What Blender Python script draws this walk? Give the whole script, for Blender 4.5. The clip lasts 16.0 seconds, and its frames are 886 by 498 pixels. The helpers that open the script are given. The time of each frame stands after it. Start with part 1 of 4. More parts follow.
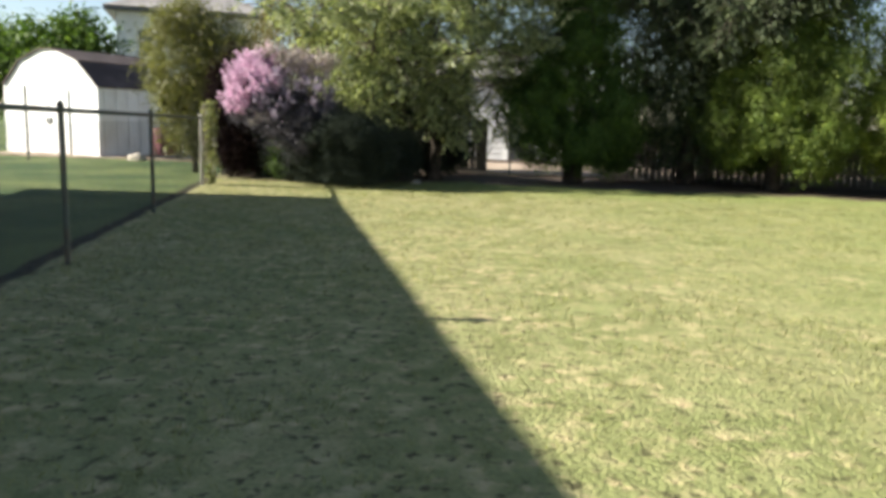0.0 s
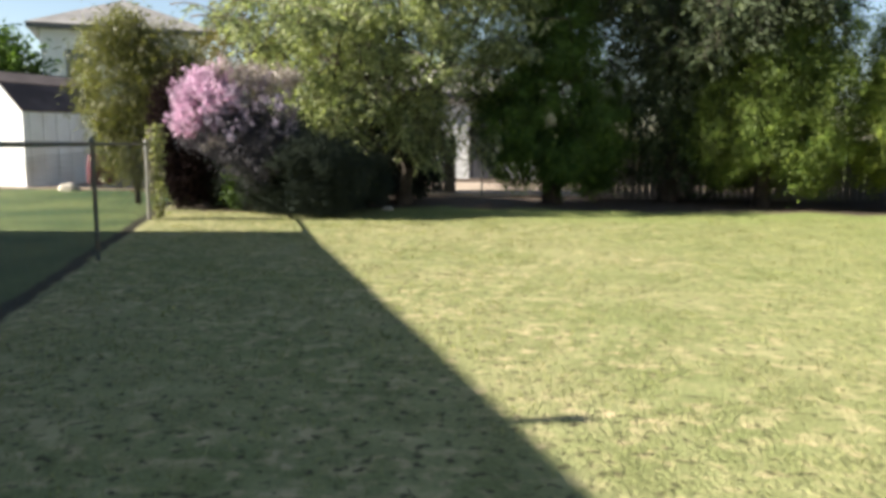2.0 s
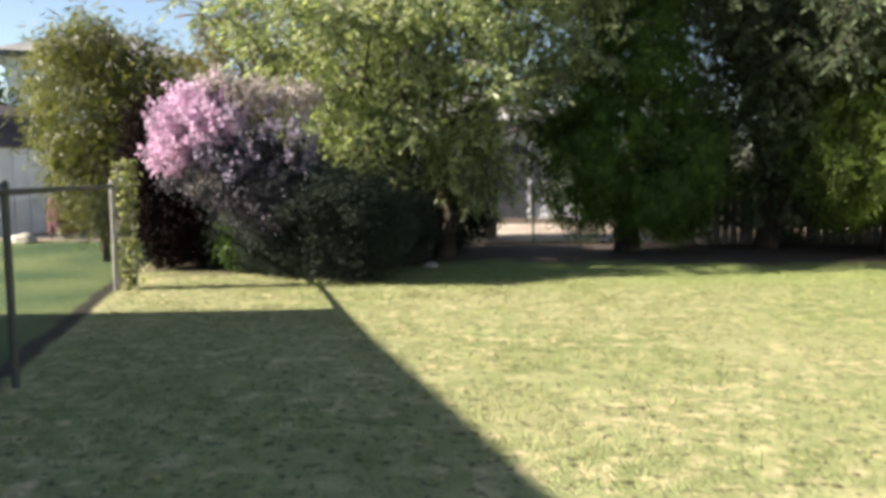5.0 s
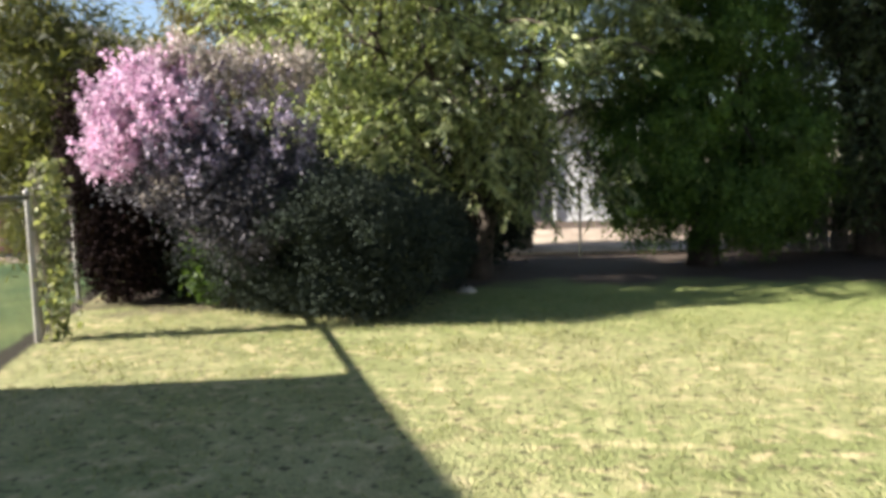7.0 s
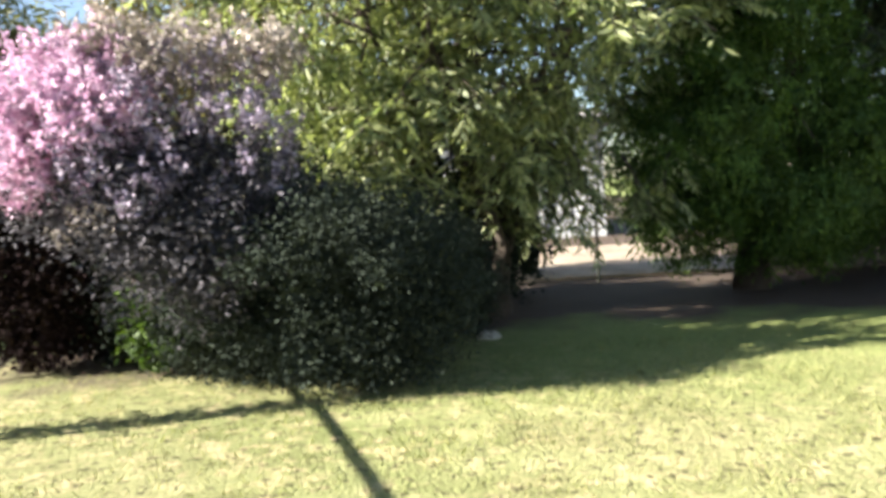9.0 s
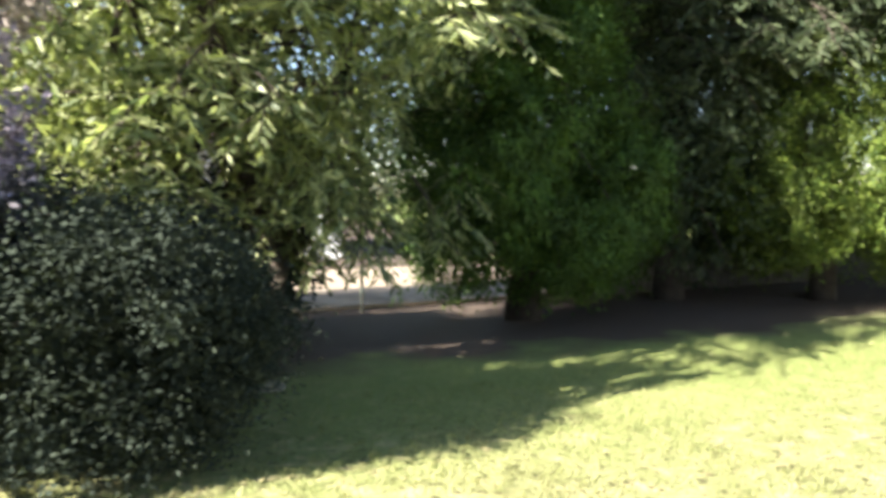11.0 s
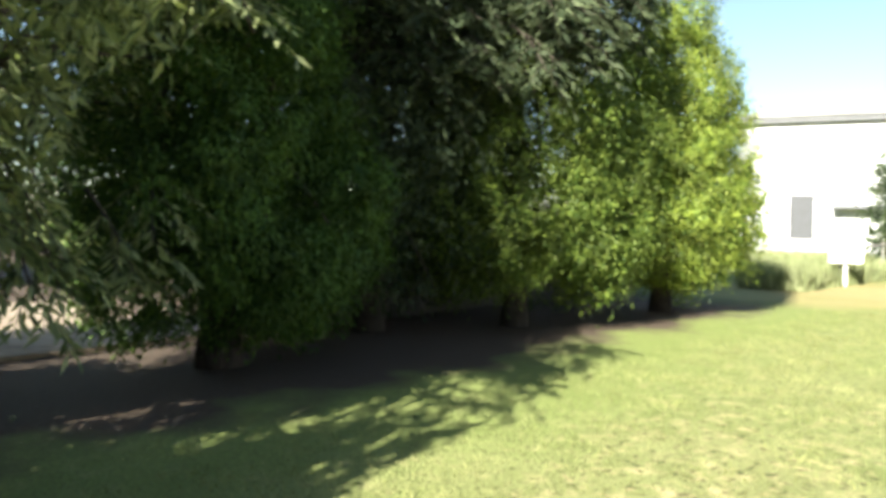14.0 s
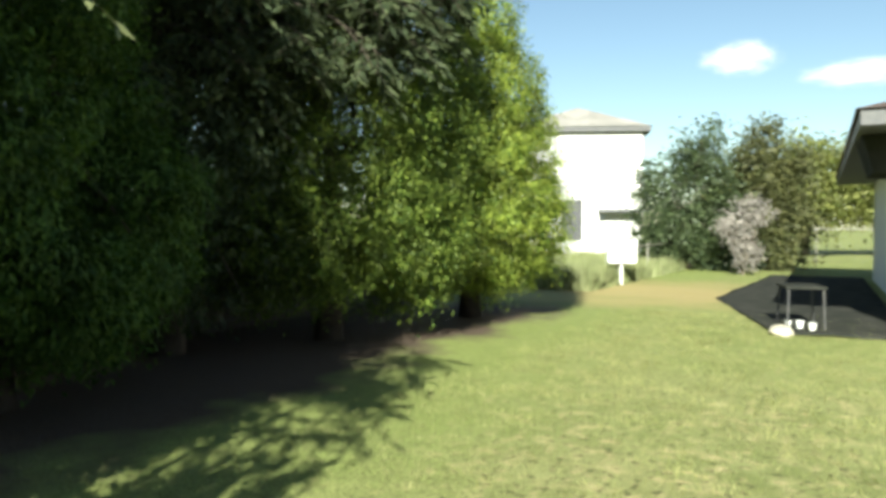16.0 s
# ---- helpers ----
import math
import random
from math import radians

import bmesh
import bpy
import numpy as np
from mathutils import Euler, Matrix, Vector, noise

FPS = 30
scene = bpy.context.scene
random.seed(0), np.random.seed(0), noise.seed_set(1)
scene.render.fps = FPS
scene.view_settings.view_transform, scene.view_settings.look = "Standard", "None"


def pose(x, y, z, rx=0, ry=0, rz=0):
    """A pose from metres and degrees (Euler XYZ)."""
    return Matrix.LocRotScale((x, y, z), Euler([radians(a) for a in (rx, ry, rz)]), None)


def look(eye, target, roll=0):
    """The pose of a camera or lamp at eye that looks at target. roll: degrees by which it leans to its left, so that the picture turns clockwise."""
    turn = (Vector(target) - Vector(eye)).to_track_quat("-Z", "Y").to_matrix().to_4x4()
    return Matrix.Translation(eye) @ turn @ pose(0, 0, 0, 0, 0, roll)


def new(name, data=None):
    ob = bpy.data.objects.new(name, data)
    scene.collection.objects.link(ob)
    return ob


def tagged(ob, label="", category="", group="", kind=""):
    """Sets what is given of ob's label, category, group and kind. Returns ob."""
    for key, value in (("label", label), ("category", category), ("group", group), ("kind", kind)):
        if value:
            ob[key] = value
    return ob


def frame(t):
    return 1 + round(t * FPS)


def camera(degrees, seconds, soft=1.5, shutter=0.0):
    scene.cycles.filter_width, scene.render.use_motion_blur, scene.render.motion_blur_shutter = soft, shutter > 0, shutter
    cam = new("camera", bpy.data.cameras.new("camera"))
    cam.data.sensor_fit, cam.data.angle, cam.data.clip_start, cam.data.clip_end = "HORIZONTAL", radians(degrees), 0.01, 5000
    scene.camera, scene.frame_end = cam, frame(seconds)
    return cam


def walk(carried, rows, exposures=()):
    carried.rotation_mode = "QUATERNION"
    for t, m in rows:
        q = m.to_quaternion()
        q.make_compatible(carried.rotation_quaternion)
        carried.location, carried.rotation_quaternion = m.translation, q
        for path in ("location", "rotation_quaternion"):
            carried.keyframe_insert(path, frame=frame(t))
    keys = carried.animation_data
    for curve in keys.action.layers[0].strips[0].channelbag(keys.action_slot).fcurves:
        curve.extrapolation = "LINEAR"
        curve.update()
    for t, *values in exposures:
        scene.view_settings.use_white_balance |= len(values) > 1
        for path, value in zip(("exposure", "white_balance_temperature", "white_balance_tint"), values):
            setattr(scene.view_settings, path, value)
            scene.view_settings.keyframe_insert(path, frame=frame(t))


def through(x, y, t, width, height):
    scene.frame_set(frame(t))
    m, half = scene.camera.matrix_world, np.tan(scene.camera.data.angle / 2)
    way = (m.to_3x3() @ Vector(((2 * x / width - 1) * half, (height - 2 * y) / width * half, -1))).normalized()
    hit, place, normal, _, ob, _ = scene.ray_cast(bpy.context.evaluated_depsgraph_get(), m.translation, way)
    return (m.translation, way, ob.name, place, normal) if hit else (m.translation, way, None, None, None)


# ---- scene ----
cam = camera(59.0, 16.0, soft=4.0, shutter=0.5)
PATH = [
    (0, (1.269, -0.047, 1.255), (0.974, 1.904, 0.929), 1.7),
    (0.5, (1.078, 0.214, 1.247), (0.826, 2.173, 0.932), 1.3),
    (1, (0.865, 0.506, 1.27), (0.659, 2.472, 0.966), 0.8),
    (1.5, (0.603, 0.825, 1.304), (0.447, 2.797, 1.006), 1.0),
    (2, (0.422, 1.206, 1.315), (0.277, 3.181, 1.03), 0.5),
    (2.5, (0.214, 1.664, 1.31), (0.07, 3.64, 1.039), 0.2),
    (3, (0.01, 2.09, 1.304), (-0.129, 4.07, 1.059), 0.1),
    (3.5, (-0.215, 2.657, 1.356), (-0.346, 4.64, 1.133), 0.3),
    (4, (-0.468, 3.171, 1.337), (-0.581, 5.158, 1.143), 0.4),
    (6.5, (-1.239, 6.324, 1.316), (-1.355, 8.309, 1.105), -1.1),
    (7, (-1.409, 6.867, 1.291), (-1.514, 8.854, 1.093), -1.3),
    (7.5, (-1.539, 7.345, 1.284), (-1.637, 9.334, 1.098), -1.5),
    (8, (-1.646, 7.842, 1.288), (-1.747, 9.832, 1.119), -1.8),
    (8.2, (-1.699, 7.991, 1.285), (-1.794, 9.982, 1.12), -2.3),
    (10.3, (-2.366, 9.459, 1.295), (-1.943, 11.409, 1.162), -1.2),
    (10.5, (-2.399, 9.533, 1.269), (-1.879, 11.46, 1.146), -0.8),
    (11, (-2.474, 9.73, 1.319), (-1.73, 11.581, 1.186), -0.5),
    (11.5, (-2.46, 10.03, 1.309), (-1.543, 11.804, 1.185), -0.4),
    (12, (-2.466, 10.318, 1.319), (-1.402, 12.007, 1.202), -0.5),
    (12.5, (-2.452, 10.536, 1.323), (-1.271, 12.146, 1.216), -0.4),
    (13, (-2.445, 10.718, 1.336), (-1.155, 12.243, 1.236), 0.1),
    (13.5, (-2.404, 10.905, 1.346), (-1.014, 12.34, 1.254), 0.7),
    (14, (-2.365, 11.056, 1.334), (-0.882, 12.397, 1.257), 0.7),
    (14.5, (-2.388, 11.236, 1.347), (-0.804, 12.455, 1.279), 0.5),
    (15, (-2.345, 11.42, 1.342), (-0.676, 12.521, 1.281), 0.4),
    (15.5, (-2.252, 11.604, 1.317), (-0.508, 12.583, 1.265), -0.1),
    (16, (-2.163, 11.782, 1.351), (-0.362, 12.649, 1.289), 0.3),
]
walk(cam, [(t, look(eye, target, roll)) for t, eye, target, roll in PATH],
     [(0, 1.72, 6500, 11), (4, 1.92, 6500, 12), (7, 2.0, 6400, 13), (8.2, 2.1, 6400, 12), (10.3, 2.75, 6450, 10), (11.2, 2.72, 6450, 10), (12.5, 2.48, 6450, 9), (13.5, 2.2, 6500, 4), (14.5, 2.17, 6500, 3), (16, 1.6, 6500, -3)])

# ---------- world, sun, exposure ----------
SUN_TO = Vector((0.978, 0.21, 0)).normalized()      # way the light travels over the ground
SUN_EL = radians(27.3)
world = bpy.data.worlds.new("world")
scene.world = world
world.use_nodes = True
wn = world.node_tree
sky = wn.nodes.new("ShaderNodeTexSky")
sky.sky_type = 'NISHITA'
sky.sun_disc = False
sky.sun_elevation = SUN_EL
sky.sun_rotation = math.atan2(-SUN_TO.x, -SUN_TO.y)
sky.air_density, sky.dust_density, sky.ozone_density = 0.9, 0.4, 0.4
wn.links.new(sky.outputs[0], wn.nodes["Background"].inputs[0])
wn.nodes["Background"].inputs[1].default_value = 0.05
sun_data = bpy.data.lights.new("sun", 'SUN')
sun_data.energy, sun_data.angle, sun_data.color = 5.0, radians(0.5), (1.0, 0.95, 0.85)
sun = new("sun", sun_data)
sun.matrix_world = look((0, 0, 30), Vector((0, 0, 30)) + SUN_TO * math.cos(SUN_EL) - Vector((0, 0, math.sin(SUN_EL))))


# ---------- helpers ----------
def part(name, bm, material, parent=None, label="", smooth=False):
    me = bpy.data.meshes.new(name)
    if isinstance(bm, bmesh.types.BMesh):
        bmesh.ops.recalc_face_normals(bm, faces=bm.faces)
        bm.to_mesh(me)
        bm.free()
    else:
        me.from_pydata(*bm)
    if material:
        me.materials.append(material)
    if smooth:
        me.shade_smooth()
    ob = new(name, me)
    ob.parent = parent
    if label:
        ob["label"] = label
    return ob


def thing(name, at=(0, 0, 0), turn=0.0, label="", category="", group="", kind=""):
    ob = new(name)
    ob.empty_display_size = 0.2
    ob.matrix_world = pose(*at, 0, 0, turn)
    return tagged(ob, label, category, group, kind)


def add_box(bm, lo, hi, bevel=0.0):
    lo, hi = Vector(lo), Vector(hi)
    made = bmesh.ops.create_cube(bm, size=1.0, matrix=Matrix.Translation((lo + hi) / 2) @ Matrix.Diagonal((*(hi - lo), 1)))
    if bevel:
        edges = {e for v in made["verts"] for e in v.link_edges}
        bmesh.ops.bevel(bm, geom=list(edges), offset=bevel, segments=2, affect='EDGES', profile=0.6)
    return bm


def box(lo, hi, bevel=0.0):
    return add_box(bmesh.new(), lo, hi, bevel)


def add_tube(bm, path, radii, sides=8, cap=True):
    """A tapered tube along a path of points."""
    rings = []
    for n, p in enumerate(path):
        p = Vector(p)
        ahead = (Vector(path[min(n + 1, len(path) - 1)]) - Vector(path[max(n - 1, 0)])).normalized()
        side = ahead.orthogonal().normalized()
        up = ahead.cross(side)
        r = radii[n] if isinstance(radii, (list, tuple)) else radii
        rings.append([bm.verts.new(p + r * (math.cos(a) * side + math.sin(a) * up)) for a in (2 * math.pi * k / sides for k in range(sides))])
    for a, b in zip(rings, rings[1:]):
        # align the start of the next ring to the last one
        off = min(range(sides), key=lambda k: (b[k].co - a[0].co).length)
        for k in range(sides):
            bm.faces.new((a[k], a[(k + 1) % sides], b[(k + 1 + off) % sides], b[(k + off) % sides]))
    if cap:
        bm.faces.new(rings[0][::-1])
        bm.faces.new(rings[-1])
    return bm


def tube(path, radii, sides=8):
    return add_tube(bmesh.new(), path, radii, sides)


def add_prism(bm, outline, lo, hi, axis="y"):
    """A prism: an outline in x, z carried from y = lo to y = hi (axis y), or in y, z along x (axis x), or in x, y along z."""
    def at(a, b, c):
        return {"y": (a, c, b), "x": (c, a, b), "z": (a, b, c)}[axis]
    one = [bm.verts.new(at(a, b, lo)) for a, b in outline]
    two = [bm.verts.new(at(a, b, hi)) for a, b in outline]
    bm.faces.new(one)
    bm.faces.new(two[::-1])
    for k in range(len(outline)):
        j = (k + 1) % len(outline)
        bm.faces.new((one[k], two[k], two[j], one[j]))
    return bm


def prism(outline, lo, hi, axis="y"):
    return add_prism(bmesh.new(), outline, lo, hi, axis)


def poly_mesh(name, verts, size, material, parent=None, label=""):
    """A mesh of loose polygons of `size` corners each, from an array (n, size, 3)."""
    verts = np.asarray(verts, dtype=np.float32)
    n = len(verts)
    me = bpy.data.meshes.new(name)
    me.vertices.add(n * size)
    me.vertices.foreach_set("co", verts.reshape(-1))
    me.loops.add(n * size)
    me.loops.foreach_set("vertex_index", np.arange(n * size, dtype=np.int32))
    me.polygons.add(n)
    me.polygons.foreach_set("loop_start", np.arange(0, n * size, size, dtype=np.int32))
    me.update(calc_edges=True)
    me.materials.append(material)
    ob = new(name, me)
    ob.parent = parent
    if label:
        ob["label"] = label
    return ob


# ---------- materials ----------
def material(name, colour, rough=0.7, metal=0.0, grain=None, grain_scale=30.0, stain=None, stain_scale=1.5, bump=0.0, bump_scale=None, spec=0.4):
    m = bpy.data.materials.new(name)
    m.use_nodes = True
    nt, n = m.node_tree, m.node_tree.nodes
    bsdf = n["Principled BSDF"]
    bsdf.inputs["Roughness"].default_value, bsdf.inputs["Metallic"].default_value = rough, metal
    bsdf.inputs["Specular IOR Level"].default_value = spec
    pos = n.new("ShaderNodeTexCoord")
    last = None

    def mixed(second, scale, low, high, detail):
        nonlocal last
        noise_tex = n.new("ShaderNodeTexNoise")
        noise_tex.inputs["Scale"].default_value, noise_tex.inputs["Detail"].default_value = scale, detail
        nt.links.new(pos.outputs["Object"], noise_tex.inputs["Vector"])
        ramp = n.new("ShaderNodeMapRange")
        ramp.inputs[1].default_value, ramp.inputs[2].default_value = low, high
        nt.links.new(noise_tex.outputs["Fac"], ramp.inputs[0])
        mix = n.new("ShaderNodeMix")
        mix.data_type = 'RGBA'
        nt.links.new(ramp.outputs[0], mix.inputs[0])
        mix.inputs[6].default_value = (*colour, 1)
        if last:
            nt.links.new(last, mix.inputs[6])
        mix.inputs[7].default_value = (*second, 1)
        last = mix.outputs[2]
        return noise_tex

    tex = None
    if grain:
        tex = mixed(grain, grain_scale, 0.35, 0.7, 6)
    if stain:
        mixed(stain, stain_scale, 0.42, 0.68, 5)
    if last:
        nt.links.new(last, bsdf.inputs["Base Color"])
    else:
        bsdf.inputs["Base Color"].default_value = (*colour, 1)
    if bump:
        bt = n.new("ShaderNodeTexNoise")
        bt.inputs["Scale"].default_value, bt.inputs["Detail"].default_value = bump_scale or grain_scale, 5
        nt.links.new(pos.outputs["Object"], bt.inputs["Vector"])
        b = n.new("ShaderNodeBump")
        b.inputs["Strength"].default_value, b.inputs["Distance"].default_value = min(1.0, bump), 0.02
        nt.links.new(bt.outputs["Fac"], b.inputs["Height"])
        nt.links.new(b.outputs[0], bsdf.inputs["Normal"])
    return m


def leaf_material(name, dark, light, through=0.35, rough=0.45, spec=0.4, glow=(1.15, 1.2, 0.6), vary=0.4):
    """Leaves that differ one from another and let light through."""
    m = bpy.data.materials.new(name)
    m.use_nodes = True
    nt, n = m.node_tree, m.node_tree.nodes
    bsdf, out = n["Principled BSDF"], n["Material Output"]
    geo = n.new("ShaderNodeNewGeometry")
    ramp = n.new("ShaderNodeMix")
    ramp.data_type = 'RGBA'
    ramp.inputs[6].default_value, ramp.inputs[7].default_value = (*dark, 1), (*light, 1)
    nt.links.new(geo.outputs["Random Per Island"], ramp.inputs[0])
    # older and younger growth, bough by bough
    pos, age, part_of = n.new("ShaderNodeTexCoord"), n.new("ShaderNodeTexNoise"), n.new("ShaderNodeMapRange")
    age.inputs["Scale"].default_value, age.inputs["Detail"].default_value = 2.3, 3
    nt.links.new(pos.outputs["Object"], age.inputs["Vector"])
    part_of.inputs[1].default_value, part_of.inputs[2].default_value = 0.36, 0.64
    part_of.inputs[3].default_value, part_of.inputs[4].default_value = 1.0 - vary, 1.0 + 0.35 * vary
    nt.links.new(age.outputs["Fac"], part_of.inputs[0])
    young = n.new("ShaderNodeMix")
    young.data_type, young.blend_type = 'RGBA', 'MULTIPLY'
    young.inputs[0].default_value = 1.0
    nt.links.new(ramp.outputs[2], young.inputs[6])
    nt.links.new(part_of.outputs[0], young.inputs[7])
    ramp = young
    bsdf.inputs["Roughness"].default_value = rough
    bsdf.inputs["Specular IOR Level"].default_value = spec
    nt.links.new(ramp.outputs[2], bsdf.inputs["Base Color"])
    trans = n.new("ShaderNodeBsdfTranslucent")
    tint = n.new("ShaderNodeMix")
    tint.data_type, tint.blend_type = 'RGBA', 'MULTIPLY'
    tint.inputs[0].default_value = 1.0
    nt.links.new(ramp.outputs[2], tint.inputs[6])
    tint.inputs[7].default_value = (*glow, 1)
    nt.links.new(tint.outputs[2], trans.inputs[0])
    mix = n.new("ShaderNodeMixShader")
    mix.inputs[0].default_value = through
    nt.links.new(bsdf.outputs[0], mix.inputs[1])
    nt.links.new(trans.outputs[0], mix.inputs[2])
    nt.links.new(mix.outputs[0], out.inputs[0])
    return m


def ground_material():
    """Lawn: green and dry straw patches, clumps, bare earth towards the hedge by its own ragged patches."""
    m = bpy.data.materials.new("lawn")
    m.use_nodes = True
    nt, n = m.node_tree, m.node_tree.nodes
    bsdf = n["Principled BSDF"]
    bsdf.inputs["Roughness"].default_value = 0.9
    bsdf.inputs["Specular IOR Level"].default_value = 0.15
    pos = n.new("ShaderNodeTexCoord")

    def tex(scale, detail, low, high):
        t = n.new("ShaderNodeTexNoise")
        t.inputs["Scale"].default_value, t.inputs["Detail"].default_value = scale, detail
        nt.links.new(pos.outputs["Object"], t.inputs["Vector"])
        r = n.new("ShaderNodeMapRange")
        r.inputs[1].default_value, r.inputs[2].default_value = low, high
        nt.links.new(t.outputs["Fac"], r.inputs[0])
        return r.outputs[0], t.outputs["Fac"]

    def mix(a, b, fac):
        x = n.new("ShaderNodeMix")
        x.data_type = 'RGBA'
        nt.links.new(fac, x.inputs[0])
        for slot, v in ((6, a), (7, b)):
            if isinstance(v, tuple):
                x.inputs[slot].default_value = (*v, 1)
            else:
                nt.links.new(v, x.inputs[slot])
        return x.outputs[2]

    patch, _ = tex(0.55, 4, 0.38, 0.66)
    clump, _ = tex(3.5, 5, 0.4, 0.7)
    blades, raw = tex(42.0, 8, 0.3, 0.72)
    straw, _ = tex(5.5, 7, 0.50, 0.74)
    base = mix(GRASS_GREEN, GRASS_DRY, patch)
    base = mix(base, GRASS_DARK, blades)
    tuft = mix(base, GRASS_LIGHT, clump)
    half = n.new("ShaderNodeMix")
    half.data_type = 'RGBA'
    half.inputs[0].default_value = 0.5
    nt.links.new(base, half.inputs[6])
    nt.links.new(tuft, half.inputs[7])
    zone, _ = tex(0.9, 3, 0.36, 0.62)

    def within(fac, least):
        r = n.new("ShaderNodeMapRange")
        r.inputs[3].default_value = least
        nt.links.new(zone, r.inputs[0])
        x = n.new("ShaderNodeMath")
        x.operation = 'MULTIPLY'
        nt.links.new(fac, x.inputs[0])
        nt.links.new(r.outputs[0], x.inputs[1])
        return x.outputs[0]

    done = mix(half.outputs[2], GRASS_STRAW, within(straw, 0.3))
    tan, _ = tex(11.0, 6, 0.56, 0.74)
    done = mix(done, GRASS_TAN, within(tan, 0.25))
    fleck, _ = tex(15.0, 4, 0.57, 0.66)
    done = mix(done, GRASS_FLECK, fleck)
    # lusher towards the hedge and the open side
    split = n.new("ShaderNodeSeparateXYZ")
    nt.links.new(pos.outputs["Object"], split.inputs[0])
    sway, _ = tex(0.8, 4, 0.2, 0.8)
    reach = None
    for axis, low, high in (("X", 0.5, 6.5), ("Y", 12.6, 14.4)):
        add = n.new("ShaderNodeMath")
        add.operation = 'MULTIPLY_ADD'
        nt.links.new(sway, add.inputs[0])
        add.inputs[1].default_value = (high - low) * 0.6
        nt.links.new(split.outputs[axis], add.inputs[2])
        r = n.new("ShaderNodeMapRange")
        # stronger along Y, putting the deep green of hedge shade into the lawn colour
        r.inputs[1].default_value, r.inputs[2].default_value, r.inputs[4].default_value = low + (high - low) * 0.3, high + (high - low) * 0.3, 0.62 if axis == "X" else 0.85
        nt.links.new(add.outputs[0], r.inputs[0])
        if reach is None:
            reach = r.outputs[0]
        else:
            # the strip before the shrubs by the fence stays dry
            past = n.new("ShaderNodeMapRange")
            past.inputs[1].default_value, past.inputs[2].default_value = -2.6, -1.2
            nt.links.new(split.outputs["X"], past.inputs[0])
            both = n.new("ShaderNodeMath")
            both.operation = 'MULTIPLY'
            nt.links.new(r.outputs[0], both.inputs[0])
            nt.links.new(past.outputs[0], both.inputs[1])
            top = n.new("ShaderNodeMath")
            top.operation = 'MAXIMUM'
            nt.links.new(reach, top.inputs[0])
            nt.links.new(both.outputs[0], top.inputs[1])
            reach = top.outputs[0]
    done = mix(done, mix(GRASS_LUSH, GRASS_DARK, blades), reach)
    # worn tan patch out towards the wire fence
    away = n.new("ShaderNodeVectorMath")
    away.operation = 'DISTANCE'
    nt.links.new(pos.outputs["Object"], away.inputs[0])
    away.inputs[1].default_value = (14.2, 14.9, 0)
    w1 = n.new("ShaderNodeMath")
    w1.operation = 'MULTIPLY_ADD'
    rough_rim, _ = tex(0.9, 5, 0.2, 0.8)
    nt.links.new(rough_rim, w1.inputs[0])
    w1.inputs[1].default_value = 2.6
    nt.links.new(away.outputs["Value"], w1.inputs[2])
    w2 = n.new("ShaderNodeMapRange")
    w2.inputs[1].default_value, w2.inputs[2].default_value, w2.inputs[4].default_value = 5.6, 2.6, 0.72
    nt.links.new(w1.outputs[0], w2.inputs[0])
    done = mix(done, (0.40, 0.30, 0.15), w2.outputs[0])
    # the neighbour's greener grass past the mown edge, with a dark line of weeds along it
    edge = n.new("ShaderNodeVectorMath")
    edge.operation = 'DOT_PRODUCT'
    nt.links.new(pos.outputs["Object"], edge.inputs[0])
    edge.inputs[1].default_value = (0.9586, 0.2847, 0)
    wave, _ = tex(2.5, 3, 0.0, 1.0)
    e1 = n.new("ShaderNodeMath")
    e1.operation = 'MULTIPLY_ADD'
    nt.links.new(wave, e1.inputs[0])
    e1.inputs[1].default_value = 0.16
    nt.links.new(edge.outputs["Value"], e1.inputs[2])
    for low, high, tone in ((-1.06, -1.12, GRASS_NEXT), (-1.02, -1.08, None)):
        r = n.new("ShaderNodeMapRange")
        r.inputs[1].default_value, r.inputs[2].default_value = low, high
        nt.links.new(e1.outputs[0], r.inputs[0])
        if tone:
            done = mix(done, mix(mix(tone, GRASS_GREEN, patch), (0.05, 0.075, 0.03), blades), r.outputs[0])
        else:
            r2 = n.new("ShaderNodeMapRange")
            r2.inputs[1].default_value, r2.inputs[2].default_value = -1.24, -1.18
            nt.links.new(e1.outputs[0], r2.inputs[0])
            band = n.new("ShaderNodeMath")
            band.operation = 'MULTIPLY'
            nt.links.new(r.outputs[0], band.inputs[0])
            nt.links.new(r2.outputs[0], band.inputs[1])
            done = mix(done, (0.035, 0.03, 0.02), band.outputs[0])
    # bare earth under the hedge row, with a ragged rim
    sep = n.new("ShaderNodeSeparateXYZ")
    nt.links.new(pos.outputs["Object"], sep.inputs[0])
    rag, _ = tex(1.1, 5, 0.2, 0.8)
    m1 = n.new("ShaderNodeMath")
    m1.operation = 'MULTIPLY_ADD'
    nt.links.new(rag, m1.inputs[0])
    m1.inputs[1].default_value = 1.3
    nt.links.new(sep.outputs["Y"], m1.inputs[2])
    m2 = n.new("ShaderNodeMapRange")
    m2.inputs[1].default_value, m2.inputs[2].default_value = 15.9, 16.5
    # it comes further out beneath the shrubs
    m0 = n.new("ShaderNodeMapRange")
    m0.inputs[1].default_value, m0.inputs[2].default_value, m0.inputs[4].default_value = -1.5, -2.6, 1.15
    nt.links.new(sep.outputs["X"], m0.inputs[0])
    ms = n.new("ShaderNodeMath")
    nt.links.new(m1.outputs[0], ms.inputs[0])
    nt.links.new(m0.outputs[0], ms.inputs[1])
    nt.links.new(ms.outputs[0], m2.inputs[0])
